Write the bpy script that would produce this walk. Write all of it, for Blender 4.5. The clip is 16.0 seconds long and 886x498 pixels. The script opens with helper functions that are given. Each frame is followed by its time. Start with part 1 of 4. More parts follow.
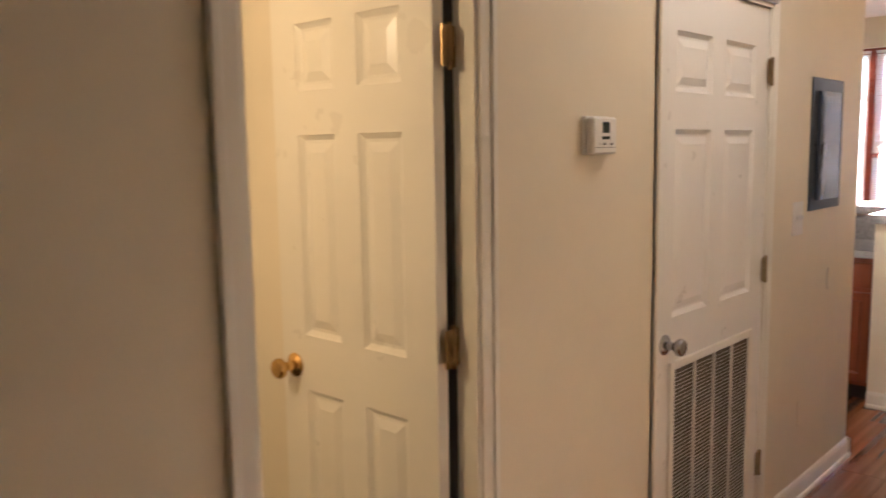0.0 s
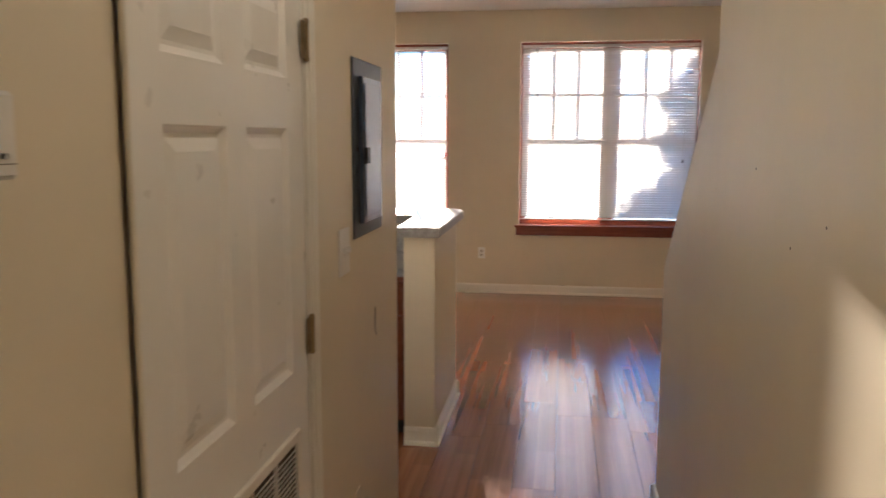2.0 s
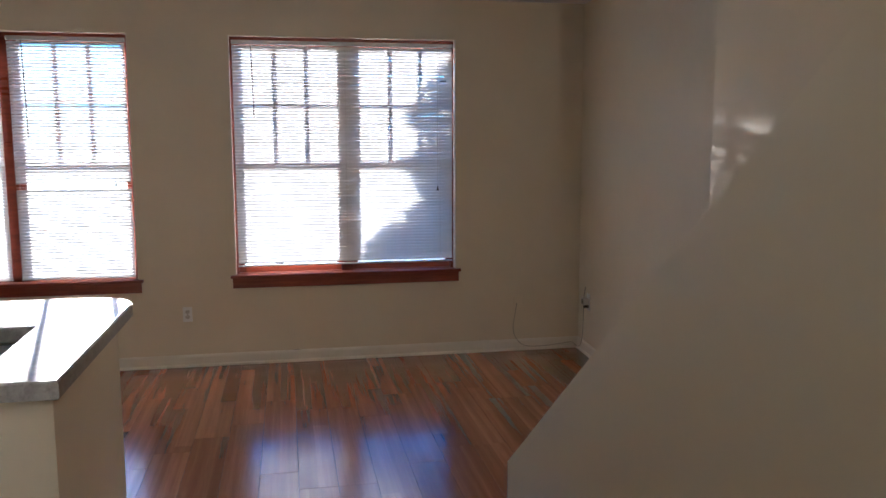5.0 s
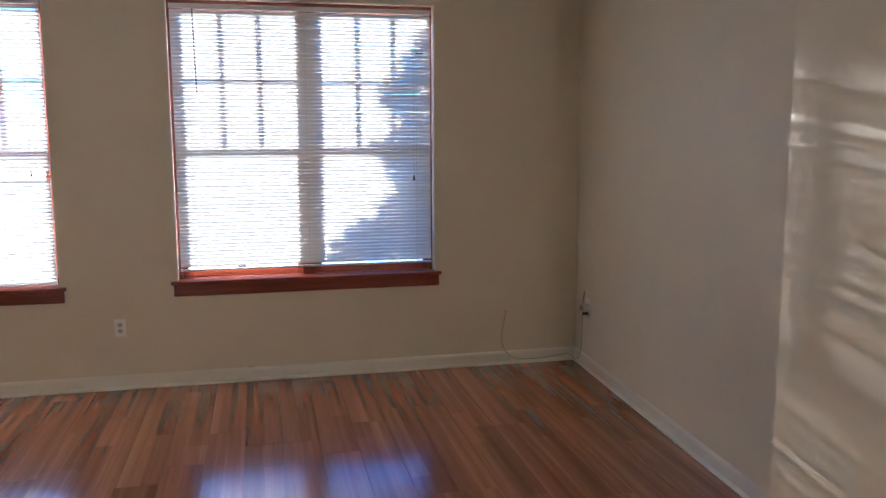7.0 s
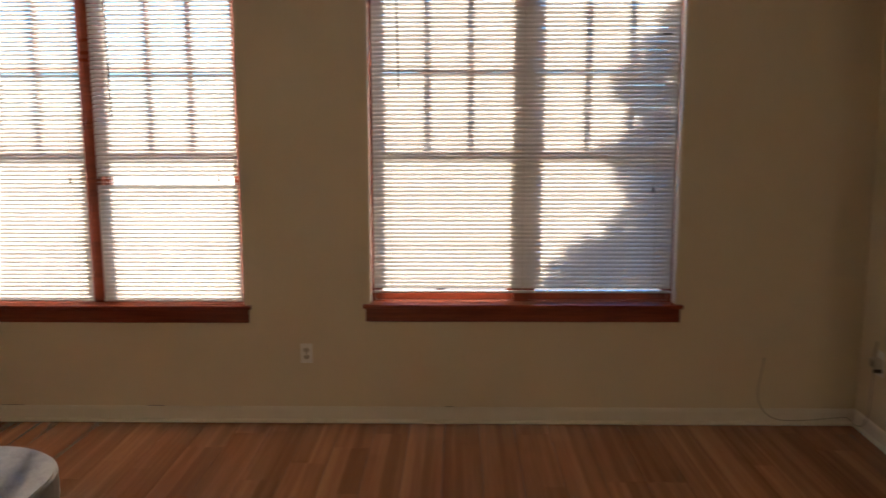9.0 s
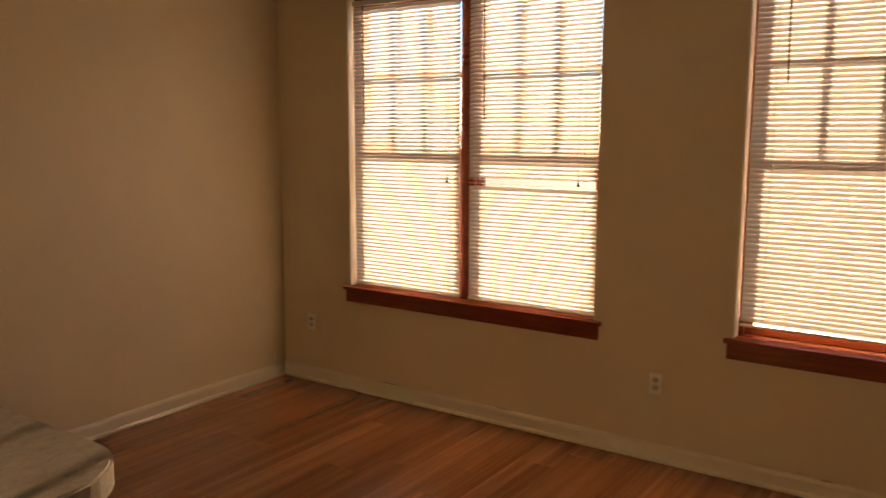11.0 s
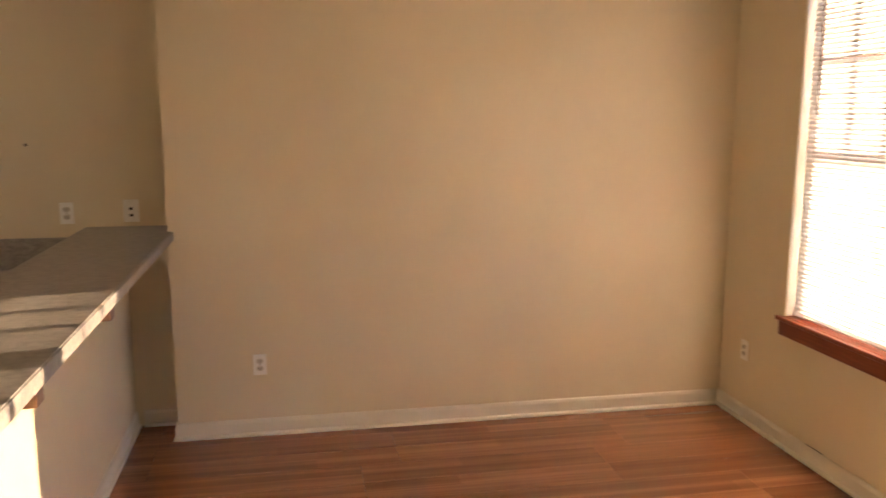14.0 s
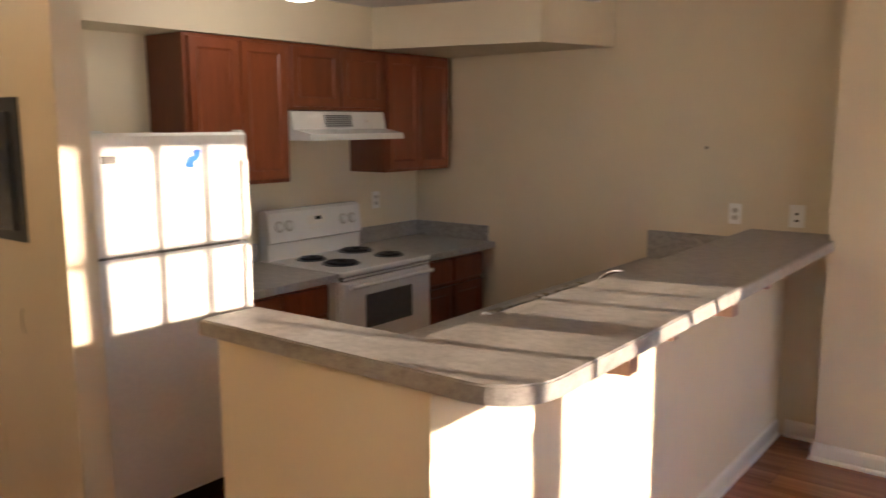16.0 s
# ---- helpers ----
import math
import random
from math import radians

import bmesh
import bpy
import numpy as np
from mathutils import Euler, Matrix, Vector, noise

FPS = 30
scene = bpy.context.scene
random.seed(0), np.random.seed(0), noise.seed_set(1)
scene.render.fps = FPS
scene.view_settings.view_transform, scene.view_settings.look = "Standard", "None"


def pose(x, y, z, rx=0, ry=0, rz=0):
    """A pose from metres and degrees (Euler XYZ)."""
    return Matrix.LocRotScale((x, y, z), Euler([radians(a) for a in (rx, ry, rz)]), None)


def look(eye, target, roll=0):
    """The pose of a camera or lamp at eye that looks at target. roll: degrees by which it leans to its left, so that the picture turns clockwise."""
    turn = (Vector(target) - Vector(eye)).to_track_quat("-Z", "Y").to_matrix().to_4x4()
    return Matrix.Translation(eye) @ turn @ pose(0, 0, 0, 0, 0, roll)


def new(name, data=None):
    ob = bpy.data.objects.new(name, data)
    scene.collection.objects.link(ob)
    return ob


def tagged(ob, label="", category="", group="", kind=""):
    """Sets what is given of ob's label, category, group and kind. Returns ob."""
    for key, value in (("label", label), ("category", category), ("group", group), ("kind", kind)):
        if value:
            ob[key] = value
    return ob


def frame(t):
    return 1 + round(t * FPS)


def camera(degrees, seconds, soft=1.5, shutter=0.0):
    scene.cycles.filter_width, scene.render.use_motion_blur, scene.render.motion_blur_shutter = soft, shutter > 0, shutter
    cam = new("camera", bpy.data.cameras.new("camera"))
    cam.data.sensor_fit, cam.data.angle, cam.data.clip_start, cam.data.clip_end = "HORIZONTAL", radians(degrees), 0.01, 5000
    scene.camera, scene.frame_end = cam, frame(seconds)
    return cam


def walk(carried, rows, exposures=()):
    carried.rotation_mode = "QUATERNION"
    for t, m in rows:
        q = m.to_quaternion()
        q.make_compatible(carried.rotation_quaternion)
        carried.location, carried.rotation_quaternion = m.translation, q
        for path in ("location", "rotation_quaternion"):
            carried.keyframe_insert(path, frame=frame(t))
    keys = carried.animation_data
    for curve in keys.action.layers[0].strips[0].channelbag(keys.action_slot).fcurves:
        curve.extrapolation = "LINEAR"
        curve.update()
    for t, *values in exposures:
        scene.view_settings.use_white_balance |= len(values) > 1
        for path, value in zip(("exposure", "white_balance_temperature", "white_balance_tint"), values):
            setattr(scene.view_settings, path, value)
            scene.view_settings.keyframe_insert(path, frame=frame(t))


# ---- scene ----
cam = camera(57.3, 16.0, shutter=0.4)
PATH = [
    (0, (0.226, -0.575, 1.539), (-1.126, 0.878, 1.292), -0.9),
    (0.5, (0.074, -0.371, 1.532), (-1.056, 1.257, 1.268), -0.3),
    (1, (-0.124, -0.121, 1.524), (-0.894, 1.705, 1.258), -0.2),
    (1.5, (-0.234, 0.213, 1.559), (-0.739, 2.13, 1.291), -0.0),
    (2, (-0.326, 0.521, 1.563), (-0.612, 2.482, 1.292), 0.1),
    (2.5, (-0.374, 0.805, 1.564), (-0.438, 2.786, 1.295), 0.0),
    (3, (-0.386, 1.169, 1.585), (-0.318, 3.15, 1.317), -0.0),
    (3.5, (-0.415, 1.473, 1.58), (-0.273, 3.451, 1.313), -0.1),
    (4, (-0.378, 1.741, 1.614), (-0.124, 3.707, 1.347), -0.1),
    (4.5, (-0.337, 2.076, 1.673), (0.0, 4.031, 1.413), -0.1),
    (5, (-0.344, 2.328, 1.711), (0.029, 4.275, 1.449), -0.1),
    (5.2, (-0.321, 2.418, 1.71), (0.068, 4.361, 1.441), -0.3),
    (7.3, (-0.197, 3.338, 1.624), (0.237, 5.271, 1.346), -0.2),
    (7.5, (-0.204, 3.442, 1.643), (0.165, 5.387, 1.357), 0.0),
    (8, (-0.232, 3.694, 1.654), (-0.02, 5.662, 1.362), 0.0),
    (8.5, (-0.253, 3.934, 1.669), (-0.107, 5.906, 1.369), -0.1),
    (9, (-0.251, 4.171, 1.698), (-0.288, 6.148, 1.396), -0.1),
    (9.5, (-0.25, 4.437, 1.667), (-0.6, 6.385, 1.367), -0.15),
    (9.7, (-0.217, 4.486, 1.646), (-0.674, 6.413, 1.362), 0.1),
    (11.8, (0.492, 5.017, 1.707), (-0.96, 6.358, 1.398), 0.1),
    (12, (0.532, 5.109, 1.699), (-0.991, 6.369, 1.391), 0.3),
    (12.5, (0.556, 5.365, 1.662), (-1.117, 6.418, 1.357), 0.1),
    (13, (0.55, 5.652, 1.712), (-1.224, 6.518, 1.389), -0.0),
    (13.5, (0.592, 5.971, 1.751), (-1.277, 6.601, 1.42), -0.1),
    (14, (0.54, 6.147, 1.725), (-1.399, 6.514, 1.395), 0.1),
    (14.5, (0.461, 6.236, 1.7), (-1.514, 6.269, 1.386), 0.3),
    (15, (0.418, 6.362, 1.712), (-1.504, 5.912, 1.391), 0.0),
    (15.5, (0.436, 6.39, 1.708), (-1.325, 5.495, 1.396), 0.1),
    (16, (0.504, 6.431, 1.7), (-1.06, 5.223, 1.394), -0.2),
]
walk(cam, [(t, look(eye, target, roll)) for t, eye, target, roll in PATH],
     [(0.0, 4.4, 5050, 18), (0.5, 4.4, 5050, 15), (1.0, 4.1, 5150, 12), (1.5, 3.8, 5150, 10), (2.5, 3.48, 5150, 10), (3.5, 3.3, 4850, 8), (5.0, 3.1, 4500, 8), (7.5, 3.4, 4450, 8),
      (8.5, 3.0, 4750, 8), (9.5, 2.4, 7000, 13), (11.8, 2.5, 9500, 25), (13.0, 3.1, 9200, 23), (14.0, 3.95, 6900, 16), (15.0, 4.5, 5850, 13), (16.0, 4.15, 5750, 14)])

# ---- daylight: low sun coming in through the street windows ----
SUN_WAY = Vector((0.231, -1.0, -0.156)).normalized()
world = bpy.data.worlds.new("sky")
scene.world = world
world.use_nodes = True
wn = world.node_tree
sky = wn.nodes.new("ShaderNodeTexSky")
sky.sky_type = "NISHITA"
sky.sun_disc = False
sky.dust_density, sky.ozone_density = 0.0, 6.0
sky.sun_elevation = math.asin(-SUN_WAY.z)
sky.sun_rotation = math.atan2(-SUN_WAY.x, -SUN_WAY.y)
wn.links.new(sky.outputs["Color"], wn.nodes["Background"].inputs["Color"])
wn.nodes["Background"].inputs["Strength"].default_value = 0.15
sun = new("sun", bpy.data.lights.new("sun", "SUN"))
sun.data.energy = 5.0
sun.data.angle = radians(0.45)
sun.data.color = (1.0, 0.745, 0.49)
sun.matrix_world = look((0, 0, 0), SUN_WAY) @ Matrix.Identity(4)
sun.location = (-4, 20, 6)

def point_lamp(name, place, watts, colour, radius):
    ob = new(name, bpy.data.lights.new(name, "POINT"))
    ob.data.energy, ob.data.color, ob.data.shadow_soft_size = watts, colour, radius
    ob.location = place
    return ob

WARM = (1.0, 0.72, 0.42)
point_lamp("bathroom_bulb", (-1.4, -0.5, 2.05), 1.4, (1.0, 0.66, 0.28), 0.06)
# unseen fill added in the hall, in place of sunlight bounced off its floor
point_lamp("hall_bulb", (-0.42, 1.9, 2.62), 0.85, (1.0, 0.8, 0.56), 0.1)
point_lamp("stair_bulb", (0.75, 1.9, 2.45), 5.5, WARM, 0.06)
point_lamp("kitchen_bulb", (-2.05, 3.66, 2.13), 0.25, (1.0, 0.86, 0.66), 0.1)


# ---- materials ----
class Nodes:
    """Short hand for building one node material."""

    def __init__(self, name, rough=0.5, metal=0.0):
        self.mat = bpy.data.materials.new(name)
        self.mat.use_nodes = True
        self.t = self.mat.node_tree
        self.b = self.t.nodes["Principled BSDF"]
        self.b.inputs["Roughness"].default_value = rough
        self.b.inputs["Metallic"].default_value = metal
        self.co = self.t.nodes.new("ShaderNodeTexCoord").outputs["Object"]

    def node(self, kind, **inputs):
        n = self.t.nodes.new(kind)
        for k, v in inputs.items():
            s = n.inputs[k.replace("_", " ")]
            if hasattr(v, "is_linked"):
                self.t.links.new(v, s)
            else:
                s.default_value = v
        return n

    def scaled(self, x, y, z, src=None):
        m = self.node("ShaderNodeMapping", Vector=src or self.co)
        m.inputs["Scale"].default_value = (x, y, z)
        return m.outputs["Vector"]

    def noise(self, scale, detail=4.0, rough=0.55, vec=None):
        return self.node("ShaderNodeTexNoise", Vector=vec or self.co, Scale=scale, Detail=detail, Roughness=rough).outputs["Fac"]

    def ramp(self, fac, *stops):
        n = self.node("ShaderNodeValToRGB", Fac=fac)
        r = n.color_ramp
        while len(r.elements) < len(stops):
            r.elements.new(0.5)
        for e, (p, c) in zip(r.elements, stops):
            e.position, e.color = p, (*c, 1) if len(c) == 3 else c
        return n.outputs["Color"]

    def mix(self, fac, a, b, mode="MIX"):
        n = self.t.nodes.new("ShaderNodeMix")
        n.data_type, n.blend_type = "RGBA", mode
        for s, v in ((n.inputs["Factor"], fac), (n.inputs[6], a), (n.inputs[7], b)):
            if hasattr(v, "is_linked"):
                self.t.links.new(v, s)
            else:
                s.default_value = v if not isinstance(v, tuple) else (*v, 1)
        return n.outputs[2]

    def math(self, op, a, b=0.0):
        n = self.t.nodes.new("ShaderNodeMath")
        n.operation = op
        for s, v in ((n.inputs[0], a), (n.inputs[1], b)):
            if hasattr(v, "is_linked"):
                self.t.links.new(v, s)
            else:
                s.default_value = v
        return n.outputs[0]

    def set(self, socket, v):
        s = self.b.inputs[socket]
        if hasattr(v, "is_linked"):
            self.t.links.new(v, s)
        else:
            s.default_value = v if not isinstance(v, tuple) or len(v) == 4 else (*v, 1)

    def bump(self, height, strength=0.2, distance=0.01):
        n = self.node("ShaderNodeBump", Height=height, Strength=strength, Distance=distance)
        self.t.links.new(n.outputs["Normal"], self.b.inputs["Normal"])


def paint(name, colour, rough=0.55, stain=0.06, grain=260.0, bump=0.12):
    """Rolled wall paint: faint patches and an orange-peel relief."""
    m = Nodes(name, rough)
    big = m.noise(1.3, 5.0, 0.6)
    dark = tuple(c * (1 - stain * 2.2) for c in colour)
    light = tuple(min(1.0, c * (1 + stain * 0.5)) for c in colour)
    col = m.ramp(big, (0.25, dark), (0.55, colour), (0.8, light))
    scuff = m.noise(7.0, 6.0, 0.7, m.scaled(1.0, 1.0, 0.35))
    col = m.mix(m.ramp(scuff, (0.68, (0, 0, 0)), (0.82, (0.25, 0.25, 0.25))), col, tuple(c * 0.8 for c in colour))
    m.set("Base Color", col)
    m.set("Roughness", m.math("ADD", m.math("MULTIPLY", m.noise(9.0), 0.16), rough - 0.08))
    m.bump(m.noise(grain, 2.0), bump, 0.002)
    return m.mat


def plain(name, colour, rough, metal=0.0, vary=0.1, scale=30.0, bump=0.0):
    m = Nodes(name, rough, metal)
    n = m.noise(scale, 5.0)
    m.set("Base Color", m.ramp(n, (0.3, tuple(c * (1 - vary) for c in colour)), (0.7, tuple(min(1, c * (1 + vary * 0.6)) for c in colour))))
    m.set("Roughness", m.math("ADD", m.math("MULTIPLY", m.noise(scale * 0.4, 5.0), 0.14), max(0.02, rough - 0.07)))
    if bump:
        m.bump(m.noise(scale * 5, 3.0), bump, 0.002)
    return m.mat


def enamelled(name, colour, rough, sheen):
    m = Nodes(name, rough)
    m.set("Base Color", m.ramp(m.noise(18.0), (0.3, tuple(c * 0.88 for c in colour)), (0.7, tuple(c * 1.08 for c in colour))))
    m.set("Specular IOR Level", sheen)
    m.bump(m.noise(300.0), 0.08, 0.001)
    return m.mat


def wood(name, dark, mid, light, rough=0.35, along=2, scale=1.0, bump=0.08):
    """Stained wood; the grain runs along the object's axis number `along`."""
    m = Nodes(name, rough)
    s = [22.0 * scale] * 3
    s[along] = 1.3 * scale
    v = m.scaled(*s)
    fine = m.noise(3.2, 8.0, 0.65, v)
    wide = m.noise(0.55, 4.0, 0.6, v)
    info = m.t.nodes.new("ShaderNodeObjectInfo").outputs["Random"]
    f = m.math("ADD", m.math("MULTIPLY", fine, 0.6), m.math("MULTIPLY", wide, 0.4))
    f = m.math("ADD", f, m.math("MULTIPLY", m.math("SUBTRACT", info, 0.5), 0.08))
    m.set("Base Color", m.ramp(f, (0.3, dark), (0.5, mid), (0.72, light)))
    m.set("Roughness", m.math("ADD", m.math("MULTIPLY", wide, 0.2), rough - 0.1))
    m.bump(fine, bump, 0.002)
    return m.mat


def floor_laminate():
    """Glossy printed planks: three tonal strips to a plank, cathedral grain, each plank shifted by its own random."""
    m = Nodes("plank_laminate", 0.25)
    rnd = m.t.nodes.new("ShaderNodeObjectInfo").outputs["Random"]
    off = m.node("ShaderNodeCombineXYZ", X=m.math("MULTIPLY", rnd, 37.0), Y=m.math("MULTIPLY", rnd, 91.0), Z=0.0).outputs[0]
    add = m.t.nodes.new("ShaderNodeVectorMath")
    m.t.links.new(m.co, add.inputs[0])
    m.t.links.new(off, add.inputs[1])
    p = add.outputs[0]
    sep = m.node("ShaderNodeSeparateXYZ", Vector=m.co)
    wob = m.math("MULTIPLY", m.math("SUBTRACT", m.noise(1.2, 2.0, 0.5, m.scaled(3.0, 1.0, 1.0, p)), 0.5), 0.01)
    lane = m.math("FLOOR", m.math("MULTIPLY", m.math("ADD", m.math("ADD", sep.outputs[0], wob), 0.098), 10.2))
    step = m.math("FLOOR", m.math("ADD", m.math("MULTIPLY", sep.outputs[1], 0.55), m.math("ADD", m.math("MULTIPLY", lane, 0.37), m.math("MULTIPLY", rnd, 7.0))))
    cell = m.node("ShaderNodeCombineXYZ", X=lane, Y=step, Z=m.math("MULTIPLY", rnd, 53.0)).outputs[0]
    tone = m.node("ShaderNodeTexWhiteNoise", Vector=cell).outputs["Value"]
    soft = m.noise(1.0, 2.0, 0.5, m.scaled(19.0, 0.3, 1.0, p))
    grain = m.noise(4.0, 8.0, 0.62, m.scaled(20.0, 0.9, 1.0, p))
    ring = m.node("ShaderNodeTexWave", Vector=m.scaled(9.0, 1.2, 1.0, p), Scale=4.0, Distortion=16.0, Detail=2.0, Detail_Scale=0.5).outputs["Fac"]
    knot = m.node("ShaderNodeTexNoise", Vector=m.scaled(9.0, 2.2, 1.0, p), Scale=1.0, Detail=2.0).outputs["Fac"]
    f = m.math("ADD", m.math("MULTIPLY", tone, 0.17), m.math("MULTIPLY", soft, 0.57))
    f = m.math("ADD", f, m.math("MULTIPLY", grain, 0.22))
    f = m.math("ADD", f, m.math("MULTIPLY", ring, 0.03))
    f = m.math("SUBTRACT", f, m.math("MULTIPLY", m.math("MAXIMUM", m.math("SUBTRACT", knot, 0.66), 0.0), 0.4))
    col = m.ramp(f, (0.3, (0.19, 0.064, 0.026)), (0.43, (0.235, 0.083, 0.034)), (0.55, (0.305, 0.117, 0.048)), (0.68, (0.4, 0.17, 0.072)))
    m.set("Base Color", col)
    m.set("Roughness", m.math("ADD", m.math("MULTIPLY", grain, 0.08), 0.15))
    m.set("Specular IOR Level", 0.6)
    m.set("Coat Weight", 0.4)
    m.set("Coat Roughness", 0.14)
    figure = m.math("MULTIPLY", ring, m.ramp(knot, (0.5, (0.15, 0.15, 0.15)), (0.66, (1, 1, 1))))
    m.bump(m.math("ADD", m.math("MULTIPLY", grain, 0.5), figure), 0.13, 0.0012)
    return m.mat


def speckled_laminate():
    m = Nodes("grey_laminate", 0.36)
    a = m.noise(420.0, 3.0, 0.6)
    b = m.noise(38.0, 6.0, 0.75, m.scaled(1.0, 0.6, 1.0))
    f = m.math("ADD", m.math("MULTIPLY", a, 0.35), m.math("MULTIPLY", b, 0.65))
    m.set("Base Color", m.ramp(f, (0.36, (0.21, 0.2, 0.185)), (0.5, (0.33, 0.315, 0.295)), (0.63, (0.43, 0.41, 0.38))))
    m.set("Roughness", m.math("ADD", m.math("MULTIPLY", b, 0.15), 0.3))
    return m.mat


def slat_plastic(name, through_light):
    m = Nodes(name, 0.4)
    m.set("Base Color", m.ramp(m.noise(14.0), (0.3, (0.755, 0.76, 0.765)), (0.7, (0.815, 0.82, 0.825))))
    tr = m.node("ShaderNodeBsdfTranslucent", Color=(0.82, 0.83, 0.84, 1))
    mixer = m.node("ShaderNodeMixShader", Fac=through_light)
    m.t.links.new(m.b.outputs[0], mixer.inputs[1])
    m.t.links.new(tr.outputs[0], mixer.inputs[2])
    m.t.links.new(mixer.outputs[0], m.t.nodes["Material Output"].inputs["Surface"])
    return m.mat


def pane_glass():
    m = Nodes("pane_glass", 0.02)
    clear = m.node("ShaderNodeBsdfTransparent", Color=(0.94, 0.96, 0.96, 1))
    gloss = m.node("ShaderNodeBsdfGlossy", Roughness=0.02)
    fres = m.node("ShaderNodeFresnel", IOR=1.45).outputs[0]
    mixer = m.node("ShaderNodeMixShader", Fac=fres)
    m.t.links.new(clear.outputs[0], mixer.inputs[1])
    m.t.links.new(gloss.outputs[0], mixer.inputs[2])
    m.t.links.new(mixer.outputs[0], m.t.nodes["Material Output"].inputs["Surface"])
    return m.mat


def glow(name, colour, strength):
    m = Nodes(name, 0.3)
    m.set("Base Color", (0.9, 0.88, 0.82))
    m.set("Emission Color", colour)
    m.set("Emission Strength", strength)
    return m.mat


def leafage():
    m = Nodes("leaf", 0.5)
    rnd = m.t.nodes.new("ShaderNodeNewGeometry").outputs["Random Per Island"]
    m.set("Base Color", m.ramp(rnd, (0.0, (0.03, 0.06, 0.02)), (0.6, (0.05, 0.1, 0.03)), (1.0, (0.1, 0.14, 0.05))))
    return m.mat


WALL = paint("wall_paint", (0.74, 0.655, 0.49), 0.5, 0.035)
CEIL = paint("ceiling_paint", (0.8, 0.77, 0.72), 0.8, 0.04, 90.0, 0.3)
BATH = paint("bath_paint", (0.76, 0.7, 0.58), 0.5)
TRIM = paint("trim_paint", (0.79, 0.745, 0.64), 0.32, 0.04, 60.0, 0.04)
DOOR = paint("door_paint", (0.79, 0.76, 0.69), 0.3, 0.03, 60.0, 0.04)
CHERRY = wood("cherry_sash", (0.1, 0.018, 0.008), (0.2, 0.04, 0.016), (0.3, 0.075, 0.03), 0.3, 0)
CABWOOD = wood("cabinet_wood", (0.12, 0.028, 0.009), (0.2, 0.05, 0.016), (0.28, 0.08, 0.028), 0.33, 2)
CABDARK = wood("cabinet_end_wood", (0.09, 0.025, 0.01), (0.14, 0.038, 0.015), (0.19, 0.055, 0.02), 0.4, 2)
CORBEL = wood("corbel_wood", (0.3, 0.16, 0.11), (0.42, 0.24, 0.17), (0.52, 0.32, 0.24), 0.4, 2)
PLANK = floor_laminate()
LAM = speckled_laminate()
SLAT = slat_plastic("thin_slat", 0.04)
SLAT_THICK = slat_plastic("thick_slat", 0.05)
GLASS = pane_glass()
PLASTIC = plain("white_plastic", (0.78, 0.75, 0.69), 0.35, 0, 0.05)
ENAMEL = plain("white_enamel", (0.8, 0.8, 0.78), 0.22, 0, 0.04, 6.0)
ENAMEL_TEX = plain("textured_enamel", (0.8, 0.8, 0.78), 0.35, 0, 0.04, 60.0, 0.15)
BLACK = plain("black_plastic", (0.015, 0.015, 0.016), 0.35, 0, 0.2)
DARKGLASS = plain("oven_glass", (0.13, 0.128, 0.12), 0.1, 0, 0.1)
COIL = plain("burner_iron", (0.02, 0.02, 0.02), 0.55, 0.4, 0.3)
CHROME = plain("chrome", (0.75, 0.74, 0.72), 0.16, 1.0, 0.06)
STEEL = plain("sink_steel", (0.5, 0.5, 0.5), 0.28, 1.0, 0.08)
NICKEL = plain("worn_nickel", (0.42, 0.41, 0.4), 0.25, 1.0, 0.15)
BRASS = plain("brass", (0.62, 0.4, 0.13), 0.22, 1.0, 0.15)
OLDBRASS = plain("dark_brass", (0.34, 0.26, 0.15), 0.4, 0.9, 0.35)
HINGE = plain("hinge_brass", (0.3, 0.2, 0.09), 0.28, 1.0, 0.3)
PANELGREY = enamelled("panel_grey", (0.05, 0.057, 0.07), 0.34, 0.12)
PANELDOOR = enamelled("panel_door_grey", (0.05, 0.06, 0.08), 0.22, 0.3)
# near-black for the closet walls and for the shade in the hinge gap
DUCT_GAPSHADE = plain("duct_dark_gap_shade", (0.05, 0.045, 0.04), 0.8)
LOUVRE_SHADE = plain("louvre_shade", (0.13, 0.1, 0.075), 0.9, 0, 0.25, 90.0)
GRILLE = plain("grille_paint", (0.72, 0.66, 0.55), 0.4, 0, 0.08)
BLUE = plain("blue_plastic", (0.015, 0.13, 0.75), 0.3, 0, 0.1)
SMUDGE = plain("grey_mark", (0.25, 0.22, 0.18), 0.7, 0, 0.2)
DIAL = plain("dial_print", (0.5, 0.48, 0.44), 0.4, 0, 0.15, 120.0)
LCD = plain("lcd", (0.03, 0.04, 0.035), 0.15, 0, 0.1)
BADGE = plain("badge", (0.14, 0.135, 0.13), 0.3, 0.8, 0.2)
CORD = plain("blind_cord", (0.6, 0.57, 0.52), 0.7, 0, 0.1)
PLATE = plain("plate_plastic", (0.87, 0.86, 0.82), 0.3, 0, 0.04)
SOCKET = plain("socket_plastic", (0.64, 0.6, 0.53), 0.35, 0, 0.05)
CABLE = plain("beige_cable", (0.36, 0.32, 0.26), 0.5, 0, 0.1)
GREYPLUG = plain("beige_plug", (0.62, 0.58, 0.5), 0.4, 0, 0.1)
WAND = plain("wand", (0.06, 0.05, 0.035), 0.2, 0, 0.1)
GROUND = plain("paving", (0.085, 0.09, 0.085), 0.85, 0, 0.25, 3.0, 0.2)
BARK = plain("bark", (0.1, 0.07, 0.05), 0.9, 0, 0.3, 20.0, 0.4)
